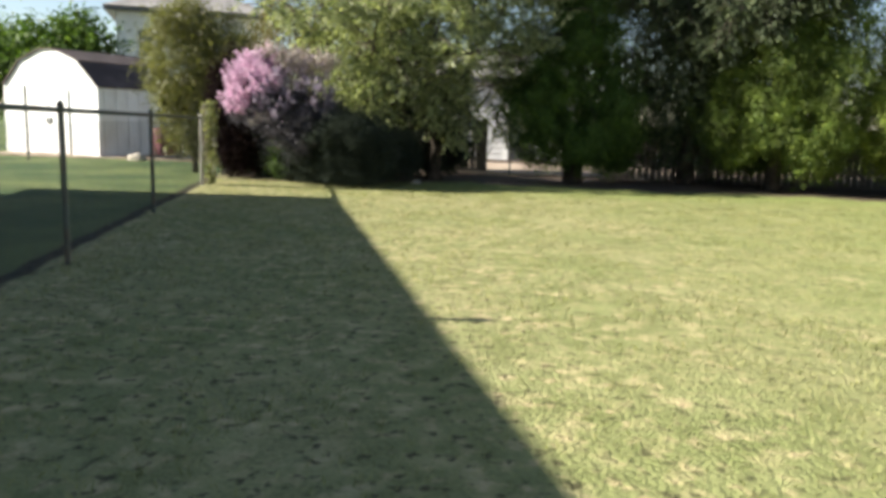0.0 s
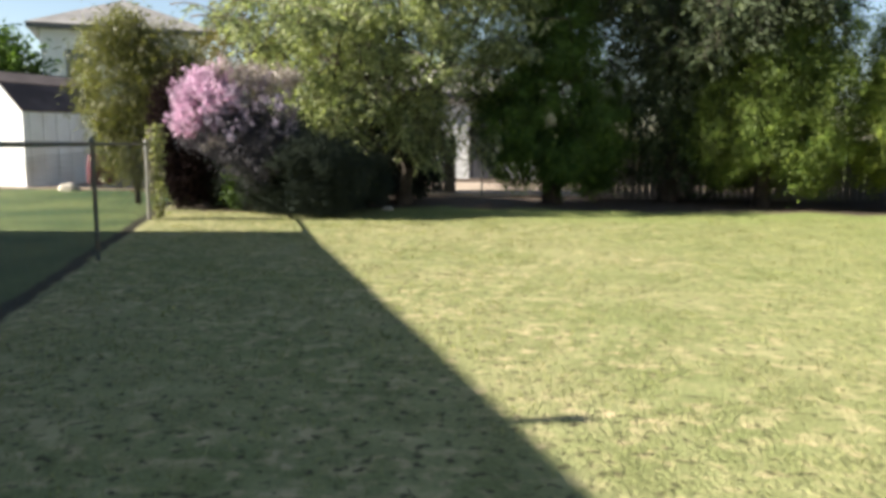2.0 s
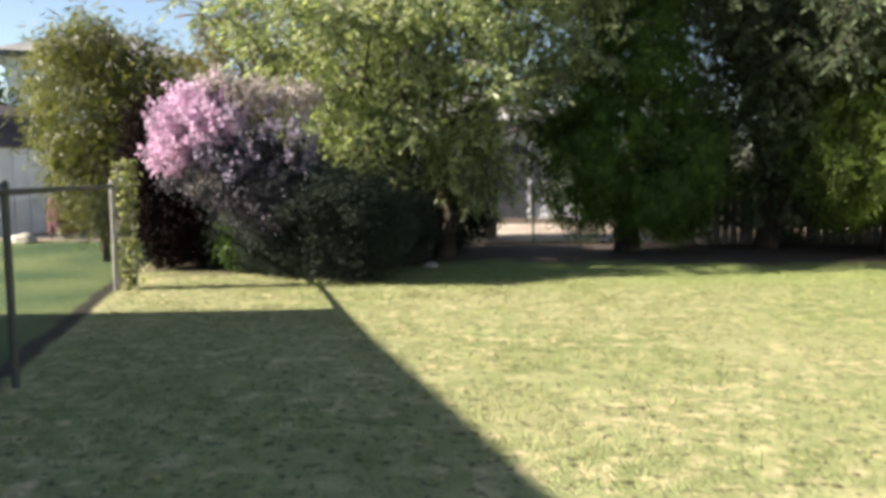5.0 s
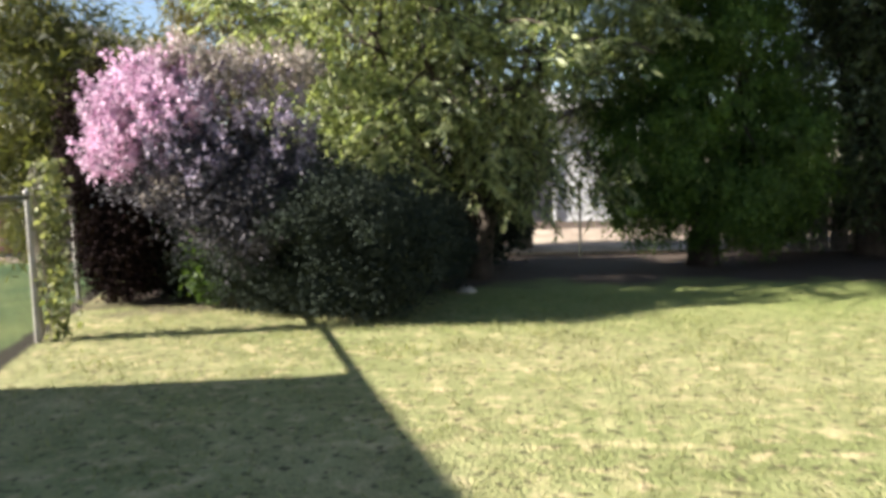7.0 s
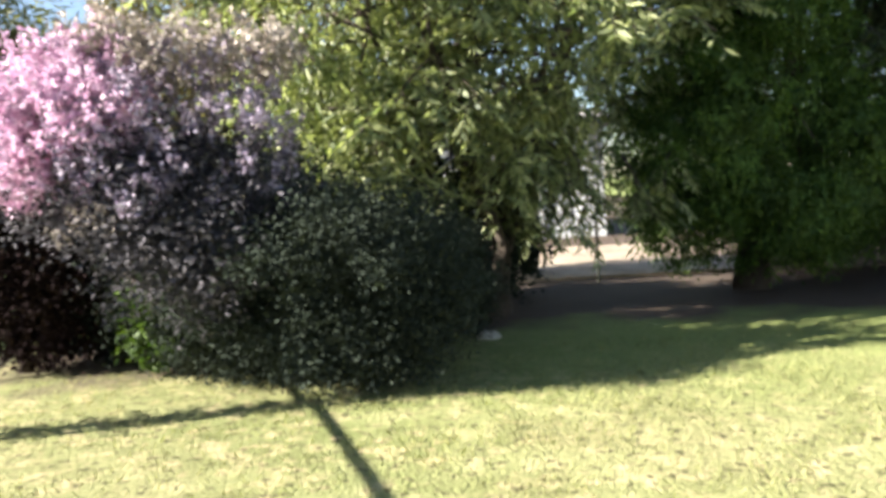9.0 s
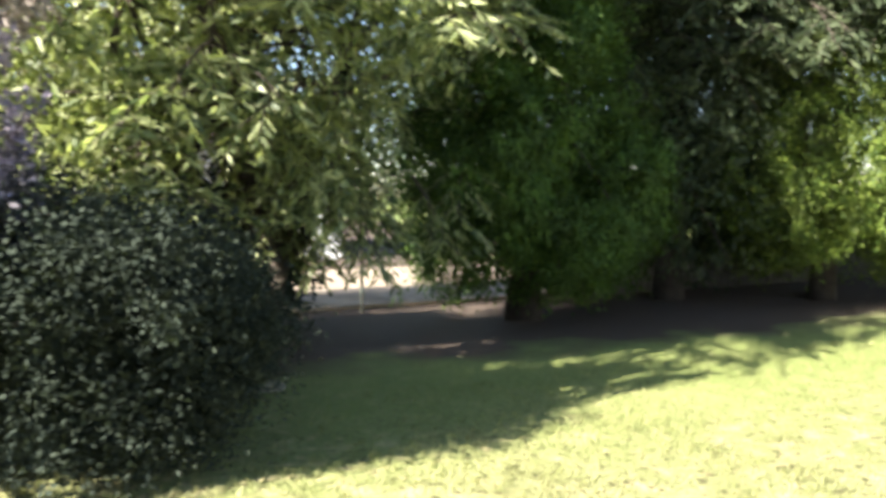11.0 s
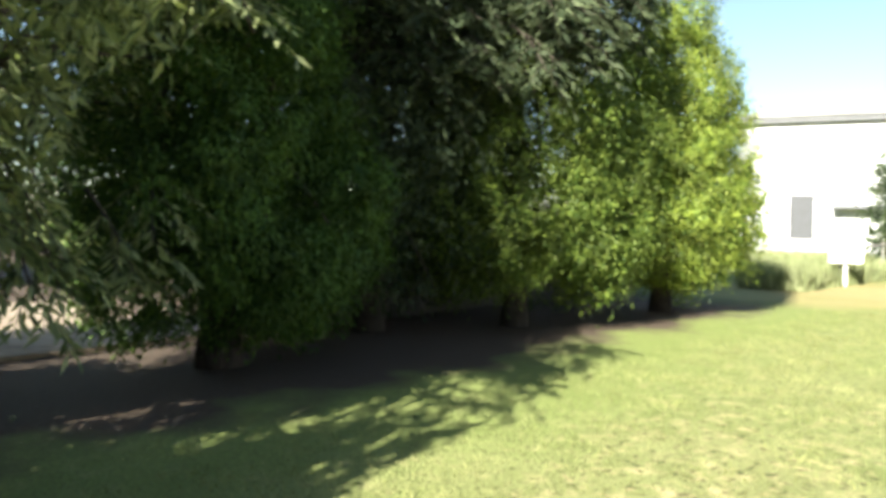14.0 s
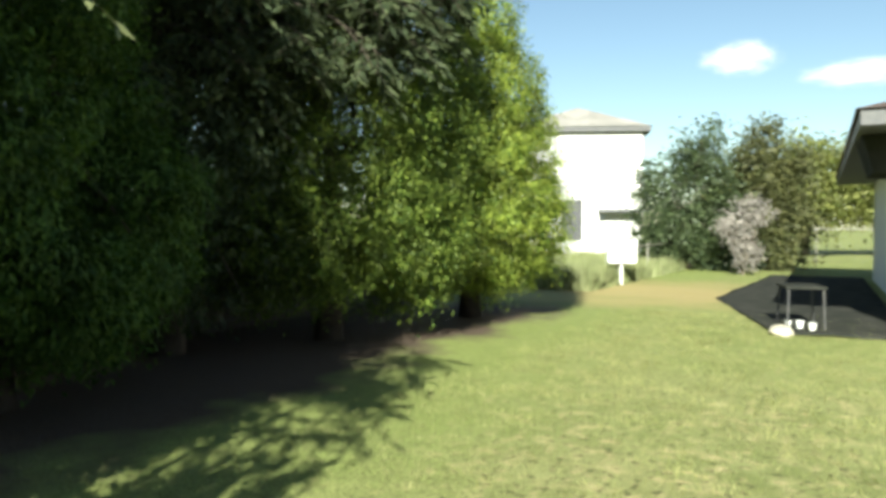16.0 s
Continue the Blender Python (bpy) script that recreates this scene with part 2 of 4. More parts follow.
    m3 = n.new("ShaderNodeMapRange")
    m3.inputs[1].default_value, m3.inputs[2].default_value = 11.6, 9.6
    nt.links.new(sep.outputs["X"], m3.inputs[0])
    m4 = n.new("ShaderNodeMapRange")
    m4.inputs[1].default_value, m4.inputs[2].default_value = -5.8, -5.3
    nt.links.new(sep.outputs["X"], m4.inputs[0])
    mm = n.new("ShaderNodeMath")
    mm.operation = 'MULTIPLY'
    nt.links.new(m2.outputs[0], mm.inputs[0])
    nt.links.new(m3.outputs[0], mm.inputs[1])
    mn = n.new("ShaderNodeMath")
    mn.operation = 'MULTIPLY'
    nt.links.new(mm.outputs[0], mn.inputs[0])
    nt.links.new(m4.outputs[0], mn.inputs[1])
    soil = mix(EARTH, EARTH_LIGHT, blades)
    done = mix(done, soil, mn.outputs[0])
    nt.links.new(done, bsdf.inputs["Base Color"])
    b = n.new("ShaderNodeBump")
    b.inputs["Strength"].default_value, b.inputs["Distance"].default_value = 0.7, 0.04
    nt.links.new(raw, b.inputs["Height"])
    nt.links.new(b.outputs[0], bsdf.inputs["Normal"])
    return m


GRASS_GREEN, GRASS_DRY, GRASS_DARK = (0.205, 0.228, 0.080), (0.345, 0.315, 0.155), (0.135, 0.145, 0.056)
GRASS_LIGHT, GRASS_STRAW = (0.345, 0.345, 0.160), (0.52, 0.43, 0.235)
GRASS_TAN = (0.52, 0.395, 0.23)
GRASS_FLECK, GRASS_NEXT, GRASS_LUSH = (0.085, 0.075, 0.038), (0.055, 0.100, 0.036), (0.25, 0.31, 0.085)
EARTH, EARTH_LIGHT = (0.068, 0.048, 0.036), (0.12, 0.09, 0.068)
LAWN = ground_material()
BARK = material("bark", (0.062, 0.048, 0.037), 0.9, grain=(0.035, 0.028, 0.022), grain_scale=18, stain=(0.10, 0.08, 0.065), stain_scale=4, bump=0.9, bump_scale=25, spec=0.2)
PALE_BARK = material("pale_bark", (0.27, 0.23, 0.19), 0.8, grain=(0.24, 0.2, 0.16), grain_scale=14, bump=0.4, spec=0.2)
ALLEY = material("pale_dirt", (0.36, 0.285, 0.215), 0.95, grain=(0.20, 0.15, 0.115), grain_scale=7, stain=(0.43, 0.35, 0.27), stain_scale=1.4, bump=0.4, spec=0.1)
WHITE = material("white_siding", (0.70, 0.70, 0.69), 0.55, grain=(0.65, 0.65, 0.64), grain_scale=3, stain=(0.61, 0.60, 0.58), stain_scale=0.7)
SHED_WHITE = material("shed_metal", (0.78, 0.78, 0.77), 0.45, grain=(0.72, 0.72, 0.70), grain_scale=4, stain=(0.66, 0.64, 0.60), stain_scale=1.2)
SHED_ROOF = material("shed_roof", (0.075, 0.05, 0.045), 0.85, grain=(0.05, 0.035, 0.03), grain_scale=25, stain=(0.11, 0.08, 0.07), stain_scale=2, bump=0.3)
SHINGLE = material("shingle", (0.24, 0.225, 0.21), 0.9, grain=(0.16, 0.15, 0.14), grain_scale=20, stain=(0.30, 0.28, 0.26), stain_scale=1.0, bump=0.4)
TRIM = material("dark_trim", (0.10, 0.10, 0.105), 0.6, grain=(0.07, 0.07, 0.075), grain_scale=12)
TRIM_PALE = material("grey_panel", (0.06, 0.06, 0.068), 0.6, grain=(0.05, 0.05, 0.055), grain_scale=8)
GLASS = material("window_glass", (0.03, 0.035, 0.04), 0.05, spec=0.8)
STEEL = material("dark_painted_steel", (0.082, 0.096, 0.078), 0.6, 0.1, grain=(0.06, 0.07, 0.056), grain_scale=40, stain=(0.10, 0.075, 0.05), stain_scale=6)
GALV = material("galvanised_steel", (0.32, 0.305, 0.28), 0.55, 0.4, grain=(0.24, 0.23, 0.21), grain_scale=30, stain=(0.30, 0.26, 0.22), stain_scale=5)
LEG_PAINT = material("worn_grey_paint", (0.06, 0.06, 0.063), 0.6, grain=(0.04, 0.04, 0.043), grain_scale=20, stain=(0.09, 0.085, 0.08), stain_scale=5)
# dark awning and tabletop, and the home's shade laid on the lawn as colour
CANVAS_AND_SHADE = material("canvas_and_shade", (0.034, 0.036, 0.031), 0.95, grain=(0.024, 0.026, 0.022), grain_scale=40, stain=(0.052, 0.05, 0.045), stain_scale=3, spec=0.04)
STONE = material("limestone", (0.50, 0.45, 0.36), 0.9, grain=(0.38, 0.34, 0.28), grain_scale=18, bump=0.6)
PLASTIC = material("white_plastic", (0.78, 0.78, 0.77), 0.4, grain=(0.70, 0.70, 0.69), grain_scale=8)
TEAL = material("teal_plastic", (0.10, 0.42, 0.38), 0.5, grain=(0.08, 0.34, 0.31), grain_scale=10)
MAROON = material("maroon_fabric", (0.10, 0.02, 0.03), 0.8, grain=(0.07, 0.015, 0.02), grain_scale=20)
BLADE = leaf_material("grass_blade", (0.175, 0.192, 0.068), (0.36, 0.35, 0.165), 0.3, 0.7, 0.2)
TALL_GRASS = leaf_material("tall_grass_blade", (0.16, 0.19, 0.08), (0.36, 0.37, 0.20), 0.3, 0.7, 0.2)
L_BROAD = leaf_material("long_leaf", (0.078, 0.110, 0.046), (0.47, 0.495, 0.245), 0.45, 0.5, 0.35, (1.1, 1.17, 0.64), vary=0.22)
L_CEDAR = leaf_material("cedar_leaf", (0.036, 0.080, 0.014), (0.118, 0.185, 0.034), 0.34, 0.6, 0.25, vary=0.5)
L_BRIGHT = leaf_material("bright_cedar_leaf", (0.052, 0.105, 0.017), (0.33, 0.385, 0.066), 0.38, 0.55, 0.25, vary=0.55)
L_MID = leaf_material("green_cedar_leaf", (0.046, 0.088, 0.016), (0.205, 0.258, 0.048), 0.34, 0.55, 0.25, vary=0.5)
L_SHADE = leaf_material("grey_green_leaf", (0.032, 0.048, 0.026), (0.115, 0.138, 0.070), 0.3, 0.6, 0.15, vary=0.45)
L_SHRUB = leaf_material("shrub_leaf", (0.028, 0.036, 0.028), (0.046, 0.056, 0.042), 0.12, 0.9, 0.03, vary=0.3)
L_BAMBOO = leaf_material("olive_leaf", (0.085, 0.095, 0.03), (0.23, 0.22, 0.085), 0.36, 0.5, 0.3)
L_OLIVE = leaf_material("brown_olive_leaf", (0.10, 0.085, 0.035), (0.22, 0.19, 0.08), 0.35, 0.5, 0.3)
L_FAR = leaf_material("far_shrub_leaf", (0.035, 0.055, 0.025), (0.10, 0.13, 0.06), 0.3, 0.5, 0.3)
L_DULL = leaf_material("dull_green_leaf", (0.055, 0.066, 0.026), (0.145, 0.145, 0.06), 0.3, 0.5, 0.3)
L_YARD = leaf_material("yellow_green_leaf", (0.10, 0.125, 0.035), (0.25, 0.26, 0.085), 0.36, 0.5, 0.3)
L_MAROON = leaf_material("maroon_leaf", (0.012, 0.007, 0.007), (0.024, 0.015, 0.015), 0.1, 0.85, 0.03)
L_VINE = leaf_material("vine_leaf", (0.11, 0.13, 0.05), (0.36, 0.36, 0.19), 0.4, 0.5, 0.3)
F_PINK = leaf_material("pink_flower", (0.50, 0.30, 0.42), (0.84, 0.66, 0.77), 0.25, 0.7, 0.2, (1.1, 0.95, 1.05))
L_LILAC = leaf_material("dull_purple_leaf", (0.046, 0.045, 0.050), (0.135, 0.122, 0.134), 0.2, 0.7, 0.15, (1, 1, 1))
F_TAN = leaf_material("faded_seed_head", (0.20, 0.165, 0.14), (0.60, 0.52, 0.47), 0.25, 0.75, 0.15, (1, 1, 0.9))
F_MAUVE = leaf_material("mauve_flower", (0.18, 0.15, 0.19), (0.50, 0.42, 0.51), 0.2, 0.7, 0.2, (1.05, 0.95, 1.05))
F_WHITE = leaf_material("pale_flower", (0.16, 0.14, 0.12), (0.52, 0.48, 0.45), 0.3, 0.7, 0.2, (1, 1, 1))

def cloud_material():
    """A soft far cloud: thick in the middle, frayed at the rim."""
    m = bpy.data.materials.new("cloud")
    m.use_nodes = True
    nt, n = m.node_tree, m.node_tree.nodes
    pos = n.new("ShaderNodeTexCoord")
    ball = n.new("ShaderNodeTexGradient")
    ball.gradient_type = 'SPHERICAL'
    nt.links.new(pos.outputs["Object"], ball.inputs[0])
    rag = n.new("ShaderNodeTexNoise")
    rag.inputs["Scale"].default_value, rag.inputs["Detail"].default_value = 2.6, 7
    nt.links.new(pos.outputs["Object"], rag.inputs["Vector"])
    mul = n.new("ShaderNodeMath")
    mul.operation = 'MULTIPLY'
    nt.links.new(ball.outputs["Fac"], mul.inputs[0])
    nt.links.new(rag.outputs["Fac"], mul.inputs[1])
    rng_n = n.new("ShaderNodeMapRange")
    rng_n.interpolation_type = 'SMOOTHSTEP'
    rng_n.inputs[1].default_value, rng_n.inputs[2].default_value, rng_n.inputs[4].default_value = 0.10, 0.42, 0.85
    nt.links.new(mul.outputs[0], rng_n.inputs[0])
    clear, glow, mix = n.new("ShaderNodeBsdfTransparent"), n.new("ShaderNodeEmission"), n.new("ShaderNodeMixShader")
    glow.inputs[0].default_value, glow.inputs[1].default_value = (1, 0.99, 0.98, 1), 0.5
    nt.links.new(rng_n.outputs[0], mix.inputs[0])
    nt.links.new(clear.outputs[0], mix.inputs[1])
    nt.links.new(glow.outputs[0], mix.inputs[2])
    nt.links.new(mix.outputs[0], n["Material Output"].inputs[0])
    return m


CLOUD = cloud_material()
FENCE_WOOD = material("weathered_board", (0.13, 0.115, 0.10), 0.9, grain=(0.08, 0.07, 0.06), grain_scale=14, stain=(0.17, 0.155, 0.14), stain_scale=2.5, bump=0.5, spec=0.2)


# ---------- plants ----------
def leaf_quads(centres, d, s, length, width, rng):
    size = rng.uniform(0.65, 1.3, len(centres))[:, None]
    l, w = d * length * size, s * width * size * 0.5
    mid = centres + l * 0.42
    return np.stack([centres, mid + w, centres + l, mid - w], 1)


def unit(v):
    return v / (np.linalg.norm(v, axis=1, keepdims=True) + 1e-9)


def leaves_at(centres, length, width, rng, droop=0.35, spread=1.0):
    """Diamond leaves, one at each centre, hanging a little."""
    n = len(centres)
    ang = rng.uniform(0, 2 * math.pi, n)
    tilt = rng.normal(-droop, 0.45 * spread, n)
    d = np.stack([np.cos(ang) * np.cos(tilt), np.sin(ang) * np.cos(tilt), np.sin(tilt)], 1)
    return leaf_quads(centres, d, unit(np.cross(d, rng.normal(size=(n, 3)))), length, width, rng)


def leaves_out(centres, out, length, width, rng, droop=0.5, loose=0.45):
    """Leaves that lie over one another like scales, facing out from their bough and hanging."""
    n = len(centres)
    face = unit(out + np.array([0, 0, 0.25]) + rng.normal(0, loose, (n, 3)))
    d = out * 0.45 - np.array([0, 0, droop]) + rng.normal(0, 0.45, (n, 3))
    d = unit(d - face * (d * face).sum(1, keepdims=True) * 0.8)
    return leaf_quads(centres, d, unit(np.cross(d, face)), length, width, rng)


def crown_points(lobes, clumps, per, sigma, rng, inner=0.55, rough=0.22, ways=False):
    """Leaf places: clumps spread over the shells of a few rough ellipsoids."""
    lobes = np.array(lobes, float)
    weight = (lobes[:, 3] * lobes[:, 4] + lobes[:, 4] * lobes[:, 5] + lobes[:, 3] * lobes[:, 5])
    pick = rng.choice(len(lobes), clumps, p=weight / weight.sum())
    d = rng.normal(size=(clumps, 3))
    d /= np.linalg.norm(d, axis=1, keepdims=True)
    rad = inner + (1 - inner) * np.sqrt(rng.uniform(0, 1, clumps))
    bump = 1 + rough * np.sin(d[:, 0] * 5.1 + pick * 1.7) * np.cos(d[:, 1] * 4.3 + pick) + rng.normal(0, 0.07, clumps)
    c = lobes[pick, :3] + d * lobes[pick, 3:6] * (rad * bump)[:, None]
    pts = np.repeat(c, per, 0) + rng.normal(0, 1, (clumps * per, 3)) * sigma * rng.uniform(0.5, 1.3, (clumps, 1)).repeat(per, 0)
    keep = pts[:, 2] > 0.04
    if ways:
        out = unit(d / lobes[pick, 3:6]).repeat(per, 0)
        return pts[keep], out[keep]
    return pts[keep]


def bough(wood, start, end, rng, twigs=11, per=12, length=0.115, width=0.03, reach=0.42):
    """One arching bough: its wood goes into the mesh given; returns the leaves along its drooping twigs."""
    a, c = np.array(start, float), np.array(end, float)
    m = (a + c) / 2 + np.array([0, 0, 0.16 * np.linalg.norm(c - a)])
    curve = lambda f: (1 - f) ** 2 * a + 2 * f * (1 - f) * m + f * f * c
    add_tube(wood, [Vector(curve(k / 5)) for k in range(6)], [0.016 - 0.0024 * k for k in range(6)], 5)
    centres, ways = [], []
    along = unit((c - a)[None])[0]
    side = unit(np.cross(along, [0, 0, 1])[None])[0]
    for k in range(twigs):
        f = 0.22 + 0.78 * (k + 0.5) / twigs
        p = curve(f)
        w = along * 0.7 + side * (0.75 if k % 2 else -0.75) + rng.normal(0, 0.28, 3) + np.array([0, 0, -0.12])
        w = w / np.linalg.norm(w)
        l = reach * rng.uniform(0.55, 1.15) * (1.15 - 0.45 * f)
        q = p + w * l + np.array([0, 0, -0.34 * l])
        add_tube(wood, [Vector(p), Vector((p + q) / 2 + np.array([0, 0, 0.05 * l])), Vector(q)], [0.005, 0.0035, 0.002], 3)
        g = np.linspace(0.12, 1.0, per)[:, None]
        pts = p + (q - p) * g + np.array([0, 0, 0.05 * l]) * np.sin(g * math.pi)
        across = unit(np.cross(w, [0, 0, 1])[None])[0]
        sign = np.where(np.arange(per) % 2, 1.0, -1.0)[:, None]
        centres.append(pts)
        ways.append(w * 0.6 + across * sign * 0.75 + np.array([0, 0, -0.42]) + rng.normal(0, 0.2, (per, 3)))
    centres, ways = np.concatenate(centres), unit(np.concatenate(ways))
    face = np.array([0, 0, 0.6]) + rng.normal(0, 0.9, (len(centres), 3))
    return leaf_quads(centres, ways, unit(np.cross(ways, face)), length, width, rng)


def limbs(bm, base, tops, r0, rng, wobble=0.12):
    """A trunk from base and limbs to each top, all tapering."""
    base = Vector(base)
    for k, top in enumerate(tops):
        top = Vector(top)
        path, radii = [], []
        for s in range(7):
            f = s / 6
            bend = Vector((rng.normal(0, wobble), rng.normal(0, wobble), 0)) * math.sin(math.pi * f)
            p = base.lerp(top, f)
            p.x = base.x + (top.x - base.x) * f ** 1.6
            p.y = base.y + (top.y - base.y) * f ** 1.6
            path.append(p + bend * (0.4 if s < 2 else 1))
            radii.append(r0 * (1 - 0.85 * f) * (1.0 if k == 0 else 0.62) * (1.35 if s == 0 else 1))
        add_tube(bm, path, radii, 8)
    return bm


def cedar_lobes(centre, radius, low, high, count, seed, size=0.55):
    """Rounded boughs set over a cone, widest at a fifth of its height, round a dense heart."""
    rng = np.random.default_rng(seed)
    x, y = centre
    out = [(x, y, low + (high - low) * 0.35, radius * 0.62, radius * 0.62, (high - low) * 0.36), (x, y, low + (high - low) * 0.7, radius * 0.42, radius * 0.42, (high - low) * 0.28)]
    for k in range(count):
        f = (k + 0.5) / count
        z = low + (high - low) * f ** 1.1
        r = radius * (0.72 + 1.2 * f if f < 0.22 else (1 - f) ** 0.62 * 1.13)
        a = k * 2.4 + rng.uniform(-0.5, 0.5)
        s = size * rng.uniform(0.7, 1.2) * (0.55 + 0.6 * (1 - f))
        out.append((x + math.cos(a) * max(0.0, r - s * 0.6), y + math.sin(a) * max(0.0, r - s * 0.6), z, s, s, s * rng.uniform(0.75, 1.05)))
    return out


def tree(name, base, tops, r0, lobes, clumps, per, sigma, leaf, length, width, seed, label, category="tree", bark=BARK, droop=0.35, inner=0.5, group="", twigs=30, rough=0.22, boughs=(), scales=0.0, reach=0.42):
    rng = np.random.default_rng(seed)
    ob = thing(name, base, label=label, category=category, group=group)
    b = Vector(base)
    bm = limbs(bmesh.new(), (0, 0, -0.05), [Vector(t) - b for t in tops], r0, rng)
    lo = np.array(lobes, float)
    for _ in range(twigs):
        k = rng.integers(len(lo))
        top = Vector(tops[rng.integers(len(tops))]) - b
        d = rng.normal(size=3)
        d /= np.linalg.norm(d)
        end = Vector(lo[k, :3] + d * lo[k, 3:6] * 0.85) - b
        start = top * rng.uniform(0.45, 0.9)
        if end.z > 0.2 and (end - start).length < 3.5:
            mid = start.lerp(end, 0.5) + Vector((0, 0, 0.12))
            add_tube(bm, [start, mid, end], [r0 * 0.22, r0 * 0.13, r0 * 0.05], 5)
    sprays = [bough(bm, Vector(p) - b, Vector(q) - b, rng, length=length * 1.08, width=width, reach=reach) for p, q in boughs]
    part("trunk", bm, bark, ob, smooth=True)
    pts, out = crown_points(lobes, clumps, per, sigma, rng, inner, rough, True)
    pts = pts - np.array(base)
    leaves = leaves_out(pts, out, length, width, rng, droop, scales) if scales else leaves_at(pts, length, width, rng, droop)
    poly_mesh("crown", np.concatenate([leaves, *sprays]), 4, leaf, ob)
    return ob


# ---------- ground ----------
def ground_sheet():
    xs = sorted({*np.linspace(-30, 50, 81), -2000, -600, -200, -80, 90, 200, 600, 2000})
    ys = sorted({*np.linspace(-20, 50, 71), -2000, -600, -200, -60, 90, 200, 600, 2000})
    verts = []
    for y in ys:
        for x in xs:
            near = abs(x) < 60 and abs(y) < 60
            verts.append((x, y, 0.02 * noise.noise(Vector((x * 0.35, y * 0.35, 0))) if near else 0.0))
    w = len(xs)
    faces = [(j * w + i, j * w + i + 1, (j + 1) * w + i + 1, (j + 1) * w + i) for j in range(len(ys) - 1) for i in range(w - 1)]
    return part("ground", (verts, [], faces), LAWN, smooth=True)


tagged(ground_sheet(), "dry green lawn with straw patches and bare earth", "lawn", kind="structure")

# pale alley beyond the hedge row
bm = bmesh.new()
rim = [(-14 + k, 18.7 + 0.25 * noise.noise(Vector((k * 0.6, 3.0, 0)))) for k in range(30)]
add_prism(bm, rim + [(15, 23.5), (-14, 23.2)], -0.1, 0.035, "z")
tagged(part("road", bm, ALLEY), "pale dusty alley in full sun behind the hedge", "alley", kind="structure")


def grass_blades():
    rng = np.random.default_rng(4)
    n = 150000
    # denser close to the walked line
    x = rng.uniform(-5.2, 10.5, n)
    y = 1.2 + 13.6 * rng.uniform(0, 1, n) ** 0.9
    keep = (x > -4.96 - 0.297 * (y - 12.83) + 0.1) & (y < 14.9 + 0.1 * x)
    x, y = x[keep], y[keep]
    clump = np.array([noise.noise(Vector((a * 2.2, b * 2.2, 1.0))) for a, b in zip(x, y)])
    keep = rng.uniform(-0.45, 0.5, len(x)) < clump
    x, y = x[keep], y[keep]
    n = len(x)
    h = rng.uniform(0.018, 0.05, n)
    a = rng.uniform(0, 2 * math.pi, n)
    lean = rng.normal(0, 0.035, (n, 2))
    w = 0.005
    p = np.stack([x, y, np.full(n, -0.012)], 1)
    s = np.stack([np.cos(a) * w, np.sin(a) * w, np.zeros(n)], 1)
    tip = p + np.stack([lean[:, 0], lean[:, 1], h + 0.012], 1)
    return poly_mesh("grass", np.stack([p - s, p + s, tip], 1), 3, BLADE)


tagged(grass_blades(), "short dry lawn grass in tufts", "grass", kind="stuff")


# ---------- fence along the boundary ----------
FENCE_DIR = Vector((-0.305, 0.9523, 0))
CORNER = Vector((-4.97, 12.83, 0))


def chain_link_fence(name, start, ahead, posts, spacing, height, label, frame_mat, end_mat=None, wires=True, cell=0.075, rise=0.0, places=None):
    turn = math.degrees(math.atan2(ahead.y, ahead.x))
    ob = thing(name, start, turn, label, "fence")
    length = spacing * (posts - 1)
    places = places or [k * spacing for k in range(posts)]
    for k, x in enumerate(places):
        top = height + rise * (length - x)
        bm = tube([(x, 0, -0.05), (x, 0, top)], 0.024, 10)
        add_tube(bm, [(x, 0, top), (x, 0, top + 0.02), (x, 0, top + 0.045)], [0.030, 0.028, 0.010], 10)
        part("post", bm, end_mat if end_mat and k == posts - 1 else frame_mat, ob, smooth=False)
    part("top_rail", tube([(0, 0, height - 0.03 + rise * length), (length, 0, height - 0.03)], 0.021, 8), frame_mat, ob)
    if wires:
        bm = bmesh.new()
        h = height - 0.08
        n = int((length + h) / cell)
        for k in range(n):
            for lean in (1, -1):
                x0 = k * cell - (h if lean == 1 else 0)
                z0, z1 = 0.03, 0.03 + h
                xa, xb = (x0, x0 + h) if lean == 1 else (x0 + h, x0)
                pts = []
                for xx, zz in ((xa, z0), (xb, z1)):
                    pts.append([xx, zz])
                for a, b in ((0, 1), (1, 0)):
                    for lim in (0.0, length):
                        if (lim == 0.0 and pts[a][0] < 0) or (lim == length and pts[a][0] > length):
                            f = (lim - pts[a][0]) / (pts[b][0] - pts[a][0])
                            pts[a] = [lim, pts[a][1] + f * (pts[b][1] - pts[a][1])]
                if abs(pts[0][1] - pts[1][1]) < 0.02 or not (0 <= pts[0][0] <= length and 0 <= pts[1][0] <= length):
                    continue
                o = 0.028 + 0.003 * lean
                add_tube(bm, [(pts[0][0], o, pts[0][1]), (pts[1][0], o, pts[1][1])], 0.0011, 3, cap=False)
        part("wire_mesh", bm, frame_mat, ob)
    return ob


chain_link_fence("chain_link_fence", CORNER - FENCE_DIR * 3.85 * 4, FENCE_DIR, 5, 3.85, 1.19,
                 "dark steel chain link fence along the lawn", STEEL, GALV, rise=0.011, places=[0.0, 4.1, 7.9, 11.3, 15.4])
# the last length behind the corner, grown over
chain_link_fence("chain_link_fence", CORNER + FENCE_DIR * 0.12, FENCE_DIR, 2, 1.6, 1.15,
                 "rusty chain link fence end grown over with vines", GALV)


